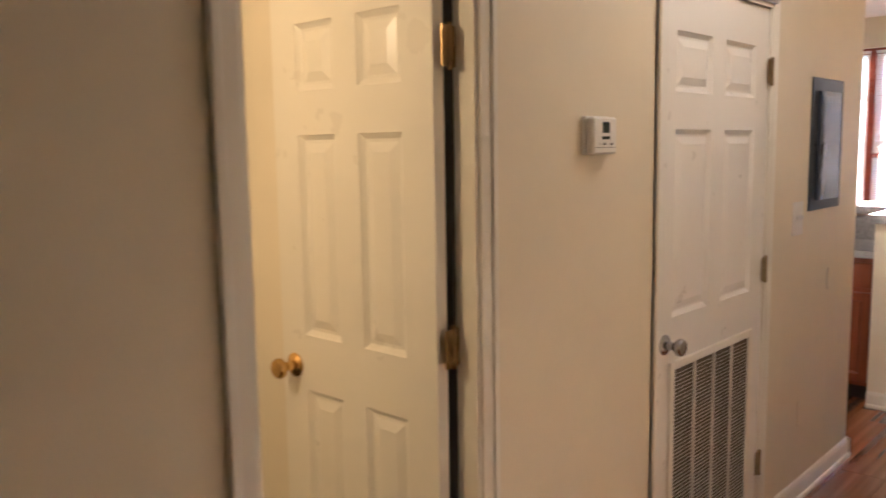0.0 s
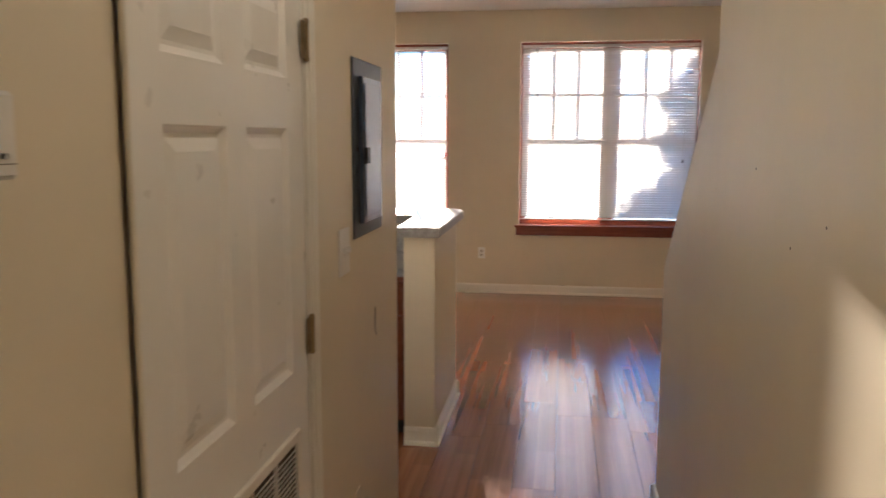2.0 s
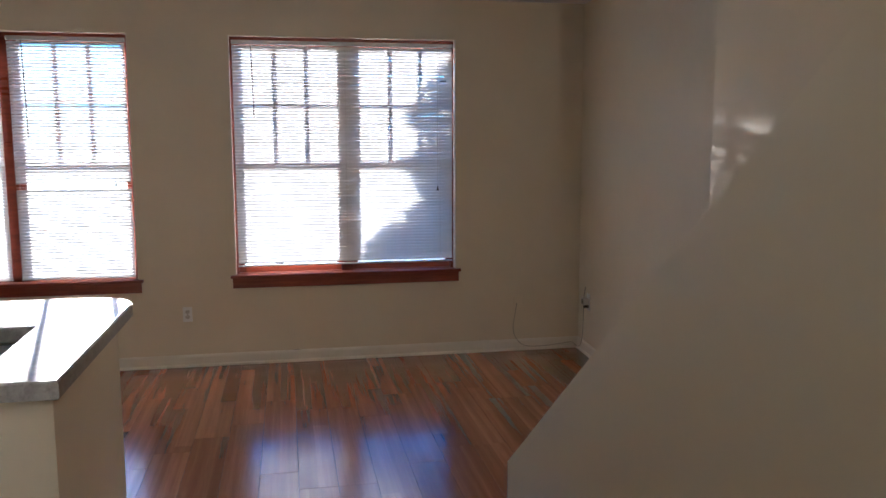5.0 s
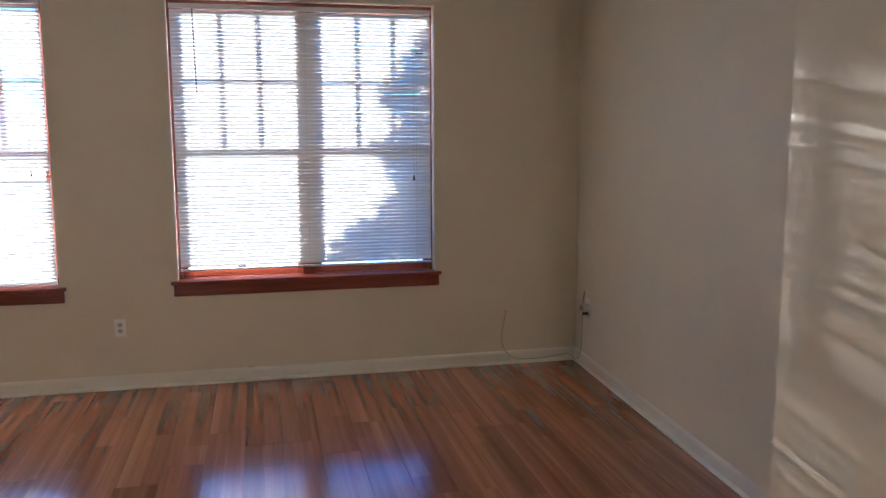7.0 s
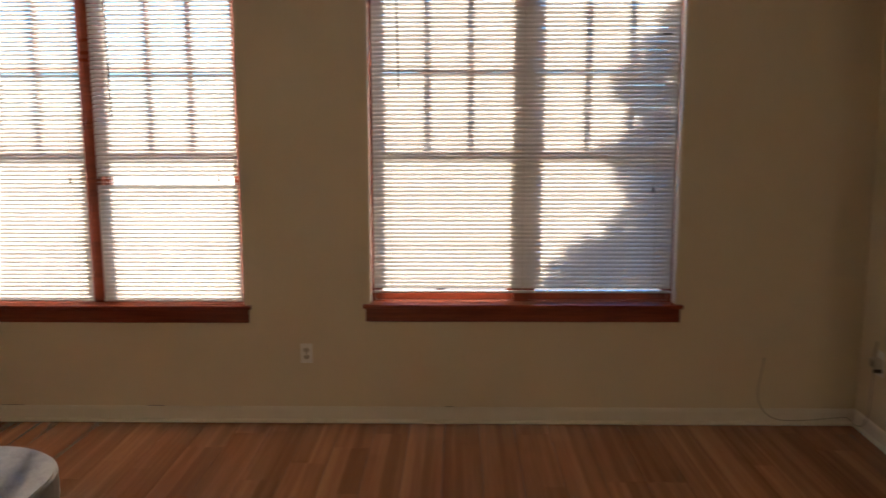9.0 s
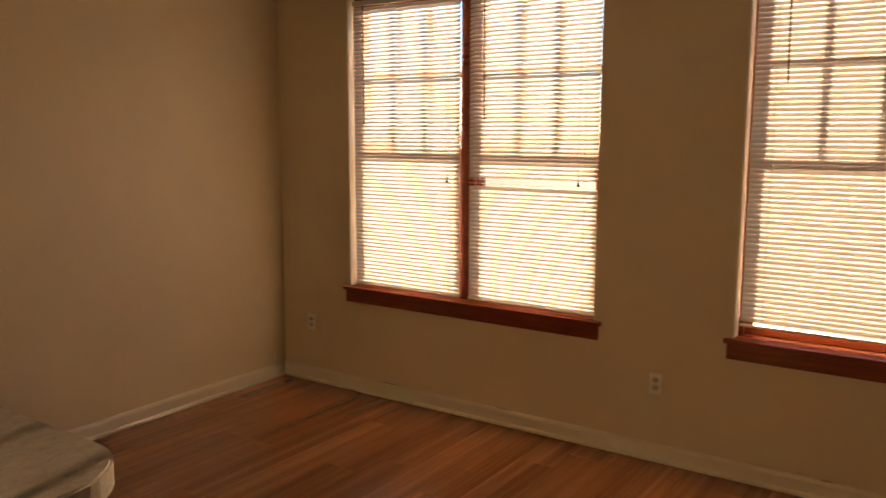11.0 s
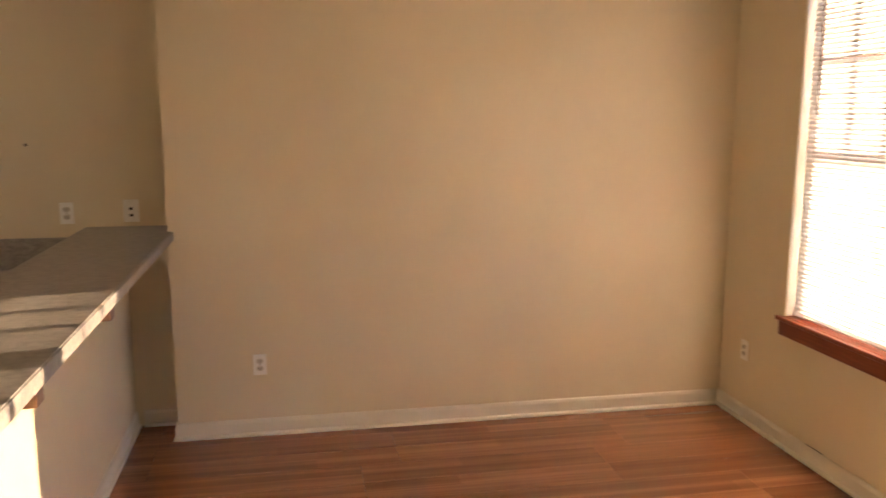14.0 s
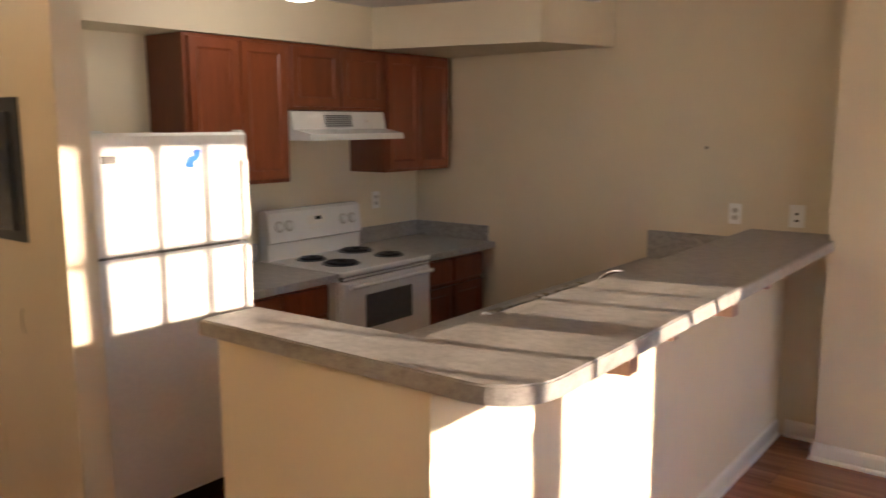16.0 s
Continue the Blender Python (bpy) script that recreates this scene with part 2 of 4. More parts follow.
LEAF = leafage()
CARPET = plain("stair_carpet", (0.32, 0.26, 0.2), 0.95, 0, 0.2, 200.0, 0.5)
DOME = glow("dome_glass", (1.0, 0.86, 0.66), 0.35)


# ---- builders ----
def box(bm, x0, x1, y0, y1, z0, z1, bevel=0.0, seg=1):
    made = bmesh.ops.create_cube(bm, size=1.0, matrix=Matrix.LocRotScale(((x0 + x1) / 2, (y0 + y1) / 2, (z0 + z1) / 2), None, (abs(x1 - x0), abs(y1 - y0), abs(z1 - z0))))
    if bevel:
        edges = list({e for v in made["verts"] for e in v.link_edges})
        bmesh.ops.bevel(bm, geom=edges, offset=bevel, segments=seg, affect="EDGES", profile=0.5)
    return bm


def boxes(*rows, bevel=0.0):
    bm = bmesh.new()
    for r in rows:
        box(bm, *r, bevel=bevel)
    return bm


def rod(bm, a, b, r0, r1=None, n=12):
    a, b = Vector(a), Vector(b)
    m = Matrix.Translation((a + b) / 2) @ (b - a).to_track_quat("Z", "Y").to_matrix().to_4x4()
    bmesh.ops.create_cone(bm, cap_ends=True, segments=n, radius1=r0, radius2=r0 if r1 is None else r1, depth=(b - a).length, matrix=m)
    return bm


def turned(bm, profile, m=Matrix.Identity(4), n=20):
    """A lathe round z: profile rows of radius, height."""
    rings = []
    for r, z in profile:
        rings.append([bm.verts.new(m @ Vector((r * math.cos(2 * math.pi * i / n), r * math.sin(2 * math.pi * i / n), z))) for i in range(n)])
    for p, q in zip(rings, rings[1:]):
        for i in range(n):
            bm.faces.new((p[i], p[(i + 1) % n], q[(i + 1) % n], q[i]))
    bm.faces.new(rings[0][::-1])
    bm.faces.new(rings[-1])
    return bm


def prism(bm, pts, lo, hi, axis="z"):
    """A polygon pushed from lo to hi along an axis; pts are the two other coordinates in order."""
    def at(p, h):
        return {"z": (p[0], p[1], h), "x": (h, p[0], p[1]), "y": (p[0], h, p[1])}[axis]
    a = [bm.verts.new(at(p, lo)) for p in pts]
    b = [bm.verts.new(at(p, hi)) for p in pts]
    n = len(pts)
    bm.faces.new(a)
    bm.faces.new(b[::-1])
    for i in range(n):
        bm.faces.new((a[i], b[i], b[(i + 1) % n], a[(i + 1) % n]))
    bmesh.ops.recalc_face_normals(bm, faces=bm.faces)
    return bm


def part(name, bm, material, parent=None, label="", smooth=False):
    bmesh.ops.recalc_face_normals(bm, faces=bm.faces)
    me = bpy.data.meshes.new(name)
    bm.to_mesh(me)
    bm.free()
    me.materials.append(material)
    if smooth:
        me.shade_smooth()
        me.set_sharp_from_angle(angle=radians(40))
    ob = new(name, me)
    if parent:
        ob.parent = parent
    if label:
        ob["label"] = label
    return ob


def thing(name, label, category, place=(0, 0, 0), turn=0, group="", kind=""):
    ob = new(name)
    ob.empty_display_size = 0.1
    ob.matrix_basis = pose(*place, 0, 0, turn)
    return tagged(ob, label, category, group, kind)


def setting(name, bm, material, label, category):
    return tagged(part(name, bm, material), label, category, kind="structure")


def tube(name, pts, r, material, parent=None):
    cu = bpy.data.curves.new(name, "CURVE")
    cu.dimensions, cu.bevel_depth, cu.bevel_resolution, cu.resolution_u = "3D", r, 2, 6
    sp = cu.splines.new("NURBS")
    sp.points.add(len(pts) - 1)
    for p, q in zip(sp.points, pts):
        p.co = (*q, 1)
    sp.use_endpoint_u, sp.order_u = True, 3
    cu.materials.append(material)
    tmp = bpy.data.objects.new(name, cu)
    me = bpy.data.meshes.new_from_object(tmp)
    bpy.data.objects.remove(tmp)
    ob = new(name, me)
    if parent:
        ob.parent = parent
    return ob


# ---- plan ----
XH, XR, XL, XK, XS = -0.955, 2.02, -3.755, -4.0, 1.285   # hall, living right, living left, kitchen left, stair right
YW, YB, YH = 8.652, 2.715, 3.585                           # street wall, kitchen back, end of the hall wall
CEILING, LOW = 2.797, 2.385
W1 = (-3.157, -1.456, 0.672, 2.492)
W2 = (-0.752, 0.974, 0.682, 2.494)
YE = 5.26                                                 # end of the stairwell wall
TW = 0.2
Y0 = -1.7

# street wall with two openings
def wall_with_holes(a0, a1, z1, holes, put):
    """Boxes of a wall from a0 to a1, left open at holes of (lo, hi, bottom, top); put(bm, a, b, c, d) lays one box."""
    bm = bmesh.new()
    at = a0
    for lo, hi, zb, zt in sorted(holes):
        put(bm, at, lo, 0, z1)
        if zb > 0:
            put(bm, lo, hi, 0, zb)
        put(bm, lo, hi, zt, z1)
        at = hi
    put(bm, at, a1, 0, z1)
    return bm

setting("wall_street", wall_with_holes(XK - 0.2, XR + 0.2, CEILING, [W1, W2], lambda bm, a, b, c, d: box(bm, a, b, YW, YW + TW, c, d)), WALL,
        "cream painted street wall with two wide window openings", "wall")
BATHDOOR = (0.205, 0.805, 0, 2.045)
AIRDOOR = (1.64, 2.49, 0, 2.03)
hall_outline = [(Y0, 0)]
for lo, hi, _, top in (BATHDOOR, AIRDOOR):
    hall_outline += [(lo, 0), (lo, top), (hi, top), (hi, 0)]
hall_outline += [(YH, 0), (YH, CEILING), (Y0, CEILING)]
setting("wall_hall", prism(bmesh.new(), hall_outline, XH - 0.12, XH, "x"), WALL, "cream painted hall wall with two door openings", "wall")
setting("wall_living_left", boxes((XL - 0.4, XL, 5.526, YW, 0, CEILING)), WALL, "plain cream painted living room wall", "wall")
setting("wall_kitchen_left", boxes((XK - 0.2, XK, YB - 0.2, 5.526, 0, CEILING)), WALL, "plain cream painted kitchen wall", "wall")
setting("wall_kitchen_back", boxes((XK, XH - 0.12, YB - 0.12, YB, 0, CEILING)), WALL, "cream painted wall behind the kitchen cabinets", "wall")
setting("wall_living_right", prism(bmesh.new(), [(1.86, YE), (XR, YW), (XR + 0.2, YW), (XR + 0.2, YE)], 0, CEILING, "z"), WALL, "plain cream painted living room wall", "wall")
setting("wall_stair_right", boxes((XS, XR + 0.2, Y0, YE, 0, CEILING)), WALL, "cream painted stairwell wall with sun streaks", "wall")
knee = prism(bmesh.new(), [(0.14, 0), (3.92, 0), (3.92, 1.038), (2.915, 1.802), (2.915, CEILING), (0.14, CEILING)], 0.1, 0.2, "x")
setting("wall_stair_knee", knee, WALL, "cream painted stair wall with a sloping top", "wall")
# unseen wall, added to keep the stairwell lamp from lighting the hall
setting("wall_stair_end", boxes((0.2005, XS - 0.0005, 0.14, 0.26, 0, CEILING)), WALL, "unseen cream painted wall added to hold back the stair lamp's light", "wall")
setting("wall_entry_back", boxes((XH, XS, Y0 - 0.12, Y0, 0, CEILING)), WALL, "plain cream painted wall at the hall's end", "wall")
setting("wall_bath", boxes((-2.6, XH - 0.12, 0.835, 0.97, 0, CEILING), (-2.72, -2.6, -1.2, 0.97, 0, CEILING), (-2.6, XH - 0.12, -1.32, -1.2, 0, CEILING)), BATH,
        "warm lit painted bathroom walls", "wall")
setting("wall_closet", boxes((-1.75, XH - 0.12, 1.45, 1.5, 0, CEILING), (-1.8, -1.75, 1.45, 2.6, 0, CEILING), (-1.75, XH - 0.12, 2.55, 2.6, 0, CEILING)), DUCT_GAPSHADE,
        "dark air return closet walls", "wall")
setting("ceiling", boxes((XK - 0.2, XR + 0.2, Y0 - 0.12, YW + TW, CEILING, CEILING + 0.2)), CEIL, "white painted ceiling", "ceiling")
setting("ceiling_kitchen", boxes((XK, XH - 0.12, YB, 4.2, LOW, LOW + 0.12)), CEIL, "lower white kitchen ceiling", "ceiling")
SOF = 2.142
setting("soffit_back", boxes((XK, XH - 0.12, YB, 3.035, SOF, LOW)), WALL, "painted soffit box over the kitchen cabinets", "soffit")
setting("soffit_side", prism(bmesh.new(), [(XK, 3.035), (-3.21, 3.035), (-3.44, 4.07), (XK, 4.235)], SOF, CEILING, "z"), WALL,
        "painted soffit box over the kitchen side wall", "soffit")
# half-height wall under the bar
setting("wall_bar", boxes((-1.1, -0.942, 4.465, 5.275, 0, 1.0765), (XK, -1.1, 5.12, 5.275, 0, 1.0765)), WALL, "cream painted half-height wall under the bar top", "wall")

# ---- baseboards ----
def baseboard(a, b, inward, label="white painted baseboard with a rounded top"):
    """A moulded board from a to b (plan points); inward is the side it stands out to."""
    a, b, n = Vector((*a, 0)), Vector((*b, 0)), Vector((*inward, 0))
    prof = [(0, 0), (0.022, 0), (0.022, 0.012), (0.017, 0.02), (0.013, 0.022), (0.013, 0.075), (0.009, 0.088), (0.004, 0.094), (0, 0.094)]
    bm = bmesh.new()
    r = [[bm.verts.new(p + n * d + Vector((0, 0, z))) for d, z in prof] for p in (a, b)]
    k = len(prof)
    for i in range(k):
        bm.faces.new((r[0][i], r[0][(i + 1) % k], r[1][(i + 1) % k], r[1][i]))
    bm.faces.new(r[0][::-1])
    bm.faces.new(r[1])
    setting("baseboard", bm, TRIM, label, "baseboard")

e = 0.0005
baseboard((XL + e, YW - e), (XR - e, YW - e), (0, -1))
baseboard((XL + e, 5.526), (XL + e, YW - 0.023), (1, 0))
baseboard((XL + 0.02, 5.526 - e), (XK, 5.526 - e), (0, -1))
baseboard((XK + e, 5.317), (XK + e, 5.517), (1, 0))
baseboard((1.86 - e, YE), (XR - 0.0015, YW - 0.023), (-1, 0))
baseboard((XS - e, 4.1), (XS - e, YE + 0.02), (-1, 0))
baseboard((XS - 0.02, YE + e), (1.86, YE + e), (0, 1))
baseboard((XH + e, 2.53), (XH + e, YH + 0.02), (1, 0))
baseboard((XH + e, 0.87), (XH + e, 1.628), (1, 0))
baseboard((XH + e, Y0), (XH + e, 0.1), (1, 0))
baseboard((XH + 0.02, YH + e), (XH - 0.12, YH + e), (0, 1))
baseboard((0.1 - e, 0.14), (0.1 - e, 3.94), (-1, 0))
baseboard((0.08, 3.92 + e), (0.22, 3.92 + e), (0, 1))
baseboard((-0.942 + e, 4.445), (-0.942 + e, 5.313), (1, 0))
baseboard((-0.922, 4.465 - e), (-1.1, 4.465 - e), (0, -1))
baseboard((-0.922, 5.275 + e), (XK + 0.02, 5.275 + e), (0, 1))

# ---- windows: twin double-hung cherry sashes behind white mini blinds ----
def window(name, w):
    x0, x1, z0, z1 = w
    win = thing(name, "cherry stained twin double-hung window behind white blinds", "window", kind="structure")
    yf = YW + 0.075
    xm = (x0 + x1) / 2
    f = 0.03
    part("window_frame", boxes((x0, x0 + f, yf, yf + 0.1, z0, z1), (x1 - f, x1, yf, yf + 0.1, z0, z1), (x0 + f, x1 - f, yf, yf + 0.1, z1 - f, z1), (x0 + f, x1 - f, yf, yf + 0.1, z0, z0 + 0.022),
                               (xm - 0.045, xm + 0.045, yf - 0.01, yf + 0.1, z0 + 0.022, z1 - f), bevel=0.003), CHERRY, win, "reddish brown wooden window frame")
    part("window_sill", boxes((x0 - 0.035, x1 + 0.035, YW - 0.032, YW, z0 - 0.004, z0 + 0.018), (x0 + 0.001, x1 - 0.001, YW, yf, z0, z0 + 0.018), bevel=0.003), CHERRY, win, "reddish brown wooden stool")
    part("apron", boxes((x0 - 0.02, x1 + 0.02, YW - 0.018, YW - 0.0005, z0 - 0.082, z0 - 0.005), bevel=0.003), CHERRY, win, "reddish brown wooden apron")
    part("jamb_liner", boxes((x0, x0 + 0.008, YW + 0.002, yf, z0 + 0.02, z1), (x1 - 0.008, x1, YW + 0.002, yf, z0 + 0.02, z1)), TRIM, win, "white painted reveal edge")
    rail = 1.548
    for a, b in ((x0 + f, xm - 0.045), (xm + 0.045, x1 - f)):
        for lo, hi, dy, munt in ((z0 + 0.022, rail + 0.02, 0.03, False), (rail - 0.02, z1 - f, 0.062, True)):
            s = 0.038
            ys, ye = yf + dy, yf + dy + 0.03
            sash = part("sash", boxes((a, a + s, ys, ye, lo, hi), (b - s, b, ys, ye, lo, hi), (a + s, b - s, ys, ye, hi - s, hi), (a + s, b - s, ys, ye, lo, lo + s + 0.012), bevel=0.003), CHERRY, win)
            g = part("pane", boxes((a + s - 0.004, b - s + 0.004, ys + 0.013, ys + 0.017, lo + s, hi - s + 0.004)), GLASS, sash)
            g.visible_shadow = False
            if munt:
                w3 = (b - a - 2 * s) / 3
                for i in (1, 2):
                    part("muntin", boxes((a + s + i * w3 - 0.016, a + s + i * w3 + 0.016, ys + 0.004, ye - 0.004, lo + s + 0.012, hi - s), bevel=0.002), CHERRY, sash)
                zm = (lo + hi) / 2 + 0.01
                part("muntin", boxes((a + s, b - s, ys + 0.005, ye - 0.005, zm - 0.015, zm + 0.015), bevel=0.002), CHERRY, sash)
    return win

window("window_1", W1)
window("window_2", W2)

PITCH = 0.0235
def blind(x0, x1, z0, z1, y, wands, tassels, label, lean, SLAT, odd=(), torn=()):
    """A mini blind: head rail, slats, bottom rail, ladder cords, tilt wand and pull cords."""
    b = thing("venetian_blind", label, "blind", ((x0 + x1) / 2, y, z1), group="window blinds")
    w = (x1 - x0) / 2
    part("head_rail", boxes((-w, w, -0.013, 0.013, -0.03, 0.0), bevel=0.002), SLAT, b)
    h = z1 - z0
    part("bottom_rail", boxes((-w, w, -0.011, 0.011, -h, -h + 0.012), bevel=0.003), SLAT, b)
    bm = bmesh.new()
    n = 4
    rows = []
    for i in range(n + 1):
        u = i / n - 0.5
        yy, zz = u * 0.025, 0.0022 * (1 - 4 * u * u)
        rows.append([bm.verts.new((-w + 0.002, yy, zz)), bm.verts.new((w - 0.002, yy, zz))])
    for p, q in zip(rows, rows[1:]):
        bm.faces.new((p[0], p[1], q[1], q[0]))
    me = bpy.data.meshes.new("slat")
    bm.to_mesh(me)
    bm.free()
    me.shade_smooth()
    me.materials.append(SLAT)
    rnd = random.Random(int(w * 1000))
    k = 0
    z = -0.048
    while z > -h + 0.02:
        s = new("slat", me)
        s.parent = b
        tilt = lean + rnd.uniform(-0.7, 0.7)
        s.matrix_basis = pose(0, 0, z + rnd.uniform(-0.0005, 0.0005), tilt, rnd.uniform(-0.06, 0.06), rnd.uniform(-0.1, 0.1))
        if k in torn:
            # black strip laid over the slat for the dark seen through a tear
            part("slat_clip", boxes((w - 0.1, w - 0.05, -0.0165, -0.0145, z - 0.005, z + 0.003)), BLACK, b, "black strip standing in for a tear in a slat")
        if k in odd:
            s.matrix_basis = pose(0, 0, z, tilt - 60, 0.5, 0)
        z -= PITCH
        k += 1
    for fx in ((-0.82, 0.82) if w < 0.6 else (-0.88, 0.0, 0.88)):
        for dy in (-0.013, 0.013):
            part("ladder_cord", boxes((fx * w - 0.0008, fx * w + 0.0008, dy - 0.0008, dy + 0.0008, -h, -0.02)), CORD, b)
    for x, zb in wands:
        part("tilt_wand", rod(bmesh.new(), (x - (x0 + x1) / 2, -0.022, -0.03), (x - (x0 + x1) / 2 + 0.01, -0.03, zb - z1), 0.004, n=6), WAND, b, "thin clear brown tilt wand")
    for x, zb in tassels:
        xx = x - (x0 + x1) / 2
        c = part("pull_cord", boxes((xx - 0.001, xx + 0.001, -0.02, -0.018, zb - z1, -0.03)), CORD, b)
        part("tassel", rod(bmesh.new(), (xx, -0.019, zb - z1 - 0.02), (xx, -0.019, zb - z1 + 0.015), 0.009, 0.003, 8), WAND, c)
    return b

wm = (W1[0] + W1[1]) / 2
blind(W1[0] + 0.024, wm - 0.03, W1[2] + 0.03, W1[3] - 0.029, YW + 0.04, [(-3.04, 1.72)], [(-2.42, 1.4)], "white mini blind with half open slats, lowered over a window", 60, SLAT)
blind(wm + 0.03, W1[1] - 0.024, W1[2] + 0.03, W1[3] - 0.029, YW + 0.04, [(-2.17, 1.74)], [(-1.585, 1.41)], "white mini blind with one flipped slat, lowered over a window", 60, SLAT, odd=(43, 44))
blind(W2[0] + 0.024, W2[1] - 0.024, W2[2] + 0.075, W2[3] - 0.029, YW + 0.04, [(-0.585, 1.9)], [(0.83, 1.35)], "wide white mini blind stopping short of the sill", 74, SLAT_THICK, torn=(10,))

# ---- doors ----
def six_panel(width, height, rows, thick=0.035, cut=None):
    """A moulded door leaf lying in x (0..width) and z (0..height); rows are the panel bands (bottom, top); no panel below `cut`."""
    bm = bmesh.new()
    st, mid = (0.1, 0.088) if width < 0.7 else (0.115, 0.1)
    xs = [(st, width / 2 - mid / 2), (width / 2 + mid / 2, width - st)]
    box(bm, 0, st, 0, thick, 0, height)
    box(bm, width - st, width, 0, thick, 0, height)
    for lo, hi in rows:
        box(bm, width / 2 - mid / 2, width / 2 + mid / 2, 0, thick, lo, hi)
    z = 0.0
    for lo, hi in rows:
        box(bm, st, width - st, 0, thick, z, lo)
        z = hi
    box(bm, st, width - st, 0, thick, z, height)
    for lo, hi in rows:
        for a, b in xs:
            for side in (-1, 1):
                yf = thick if side > 0 else 0.0
                loops = []
                for inset, depth in ((0, 0), (0.004, 0.004), (0.014, 0.011), (0.022, 0.011), (0.046, 0.003)):
                    y = yf - side * depth
                    loops.append([bm.verts.new(v) for v in ((a + inset, y, lo + inset), (b - inset, y, lo + inset), (b - inset, y, hi - inset), (a + inset, y, hi - inset))])
                for p, q in zip(loops, loops[1:]):
                    for i in range(4):
                        bm.faces.new((p[i], p[(i + 1) % 4], q[(i + 1) % 4], q[i]))
                bm.faces.new(loops[-1])
    return bm


def knob(parent, place, way, material, label):
    """A round door knob with its rose and neck, standing out along way."""
    m = Matrix.Translation(place) @ Vector(way).to_track_quat("Z", "Y").to_matrix().to_4x4()
    k = part("door_knob", turned(bmesh.new(), [(0.033, 0), (0.033, 0.004), (0.026, 0.01), (0.014, 0.014), (0.012, 0.032), (0.02, 0.04), (0.027, 0.048), (0.028, 0.058), (0.023, 0.066), (0.01, 0.069)], m), material, parent, label, True)
    return k


def hinge(parent, place, turn, material, label="", leaf_w=0.03):
    x, y, z = place
    m = pose(x, y, z, 0, 0, turn)
    bm = rod(bmesh.new(), (0, 0, -0.045), (0, 0, 0.045), 0.007)
    rod(bm, (0, 0, 0.045), (0, 0, 0.052), 0.009, 0.005)
    rod(bm, (0, 0, -0.052), (0, 0, -0.045), 0.005, 0.009)
    box(bm, -leaf_w, 0.0, 0.001, 0.004, -0.045, 0.045)
    box(bm, 0.0, leaf_w, 0.001, 0.004, -0.045, 0.045)
    bmesh.ops.transform(bm, matrix=m, verts=bm.verts)
    return part("hinge", bm, material, parent, label)


def casing(name, lo, hi, top, label, cw=0.062):
    """Colonial trim round an opening in the hall wall."""
    c = thing(name, label, "door frame", kind="structure")
    bead = min(0.02, cw * 0.4)
    part("trim", boxes((XH, XH + 0.011, lo - cw, lo - 0.006, 0, top + cw), (XH, XH + 0.017, lo - cw, lo - cw + bead, 0, top + cw), bevel=0.003), TRIM, c)
    part("trim", boxes((XH, XH + 0.011, hi + 0.006, hi + cw, 0, top + cw), (XH, XH + 0.017, hi + cw - bead, hi + cw, 0, top + cw), bevel=0.003), TRIM, c)
    part("trim", boxes((XH, XH + 0.012, lo - cw, hi + cw, top + 0.006, top + cw + 0.001), (XH, XH + 0.018, lo - cw, hi + cw, top + cw - bead, top + cw + 0.002), bevel=0.003), TRIM, c)
    part("jamb", boxes((XH - 0.121, XH + 0.003, lo - 0.012, lo + 0.006, 0, top)), TRIM, c)
    part("jamb", boxes((XH - 0.121, XH + 0.003, hi - 0.006, hi + 0.012, 0, top)), TRIM, c)
    part("jamb", boxes((XH - 0.121, XH + 0.003, lo + 0.006, hi - 0.006, top - 0.008, top + 0.01)), TRIM, c)
    return c

ROWS6 = [(0.23, 0.885), (1.035, 1.566), (1.678, 1.848)]
casing("door_frame_1", BATHDOOR[0], BATHDOOR[1], 2.045, "white painted door frame of the bathroom")
# dark strip on the jamb puts the hinge gap's shade into colour
part("rabbet", boxes((XH - 0.119, -1.013, 0.79, 0.7995, 0, 2.03)), DUCT_GAPSHADE, bpy.data.objects["door_frame_1"], "dark strip standing in for the shaded hinge gap")
bath_door = thing("door_1", "cream six-panel door standing open into the bathroom", "door", (-1.014, 0.768, 0.012), 180, kind="structure")
part("leaf", six_panel(0.588, 2.02, ROWS6), DOOR, bath_door)
knob(bath_door, (0.535, 0.035, 0.945), (0, 1, 0), BRASS, "shiny brass knob")
knob(bath_door, (0.535, 0.0, 0.945), (0, -1, 0), BRASS, "shiny brass knob")
for z in (0.32, 1.07, 1.75):
    hinge(bath_door, (-0.008, -0.012, z), 100, HINGE, "tarnished brass hinge", 0.036)

casing("door_frame_2", AIRDOOR[0], AIRDOOR[1], 2.035, "slim white painted door frame of the air return closet", 0.026)
air_door = thing("door_2", "white six-panel closet door with an air return grille", "door", (XH - 0.008, AIRDOOR[0] + 0.0068, 0.01), 90, kind="structure")
LW = AIRDOOR[1] - AIRDOOR[0] - 0.0158
leaf = six_panel(LW, 2.015, [(0.985, 1.575), (1.69, 1.875)])
part("leaf", leaf, DOOR, air_door)
knob(air_door, (0.068, 0.0, 0.905), (0, -1, 0), NICKEL, "worn nickel knob")
for z in (0.29, 1.055, 1.79):
    hinge(air_door, (LW + 0.004, -0.011, z), 0, OLDBRASS, "tarnished hinge")
gx0, gx1, gz0, gz1 = 0.095, 0.735, 0.16, 0.842
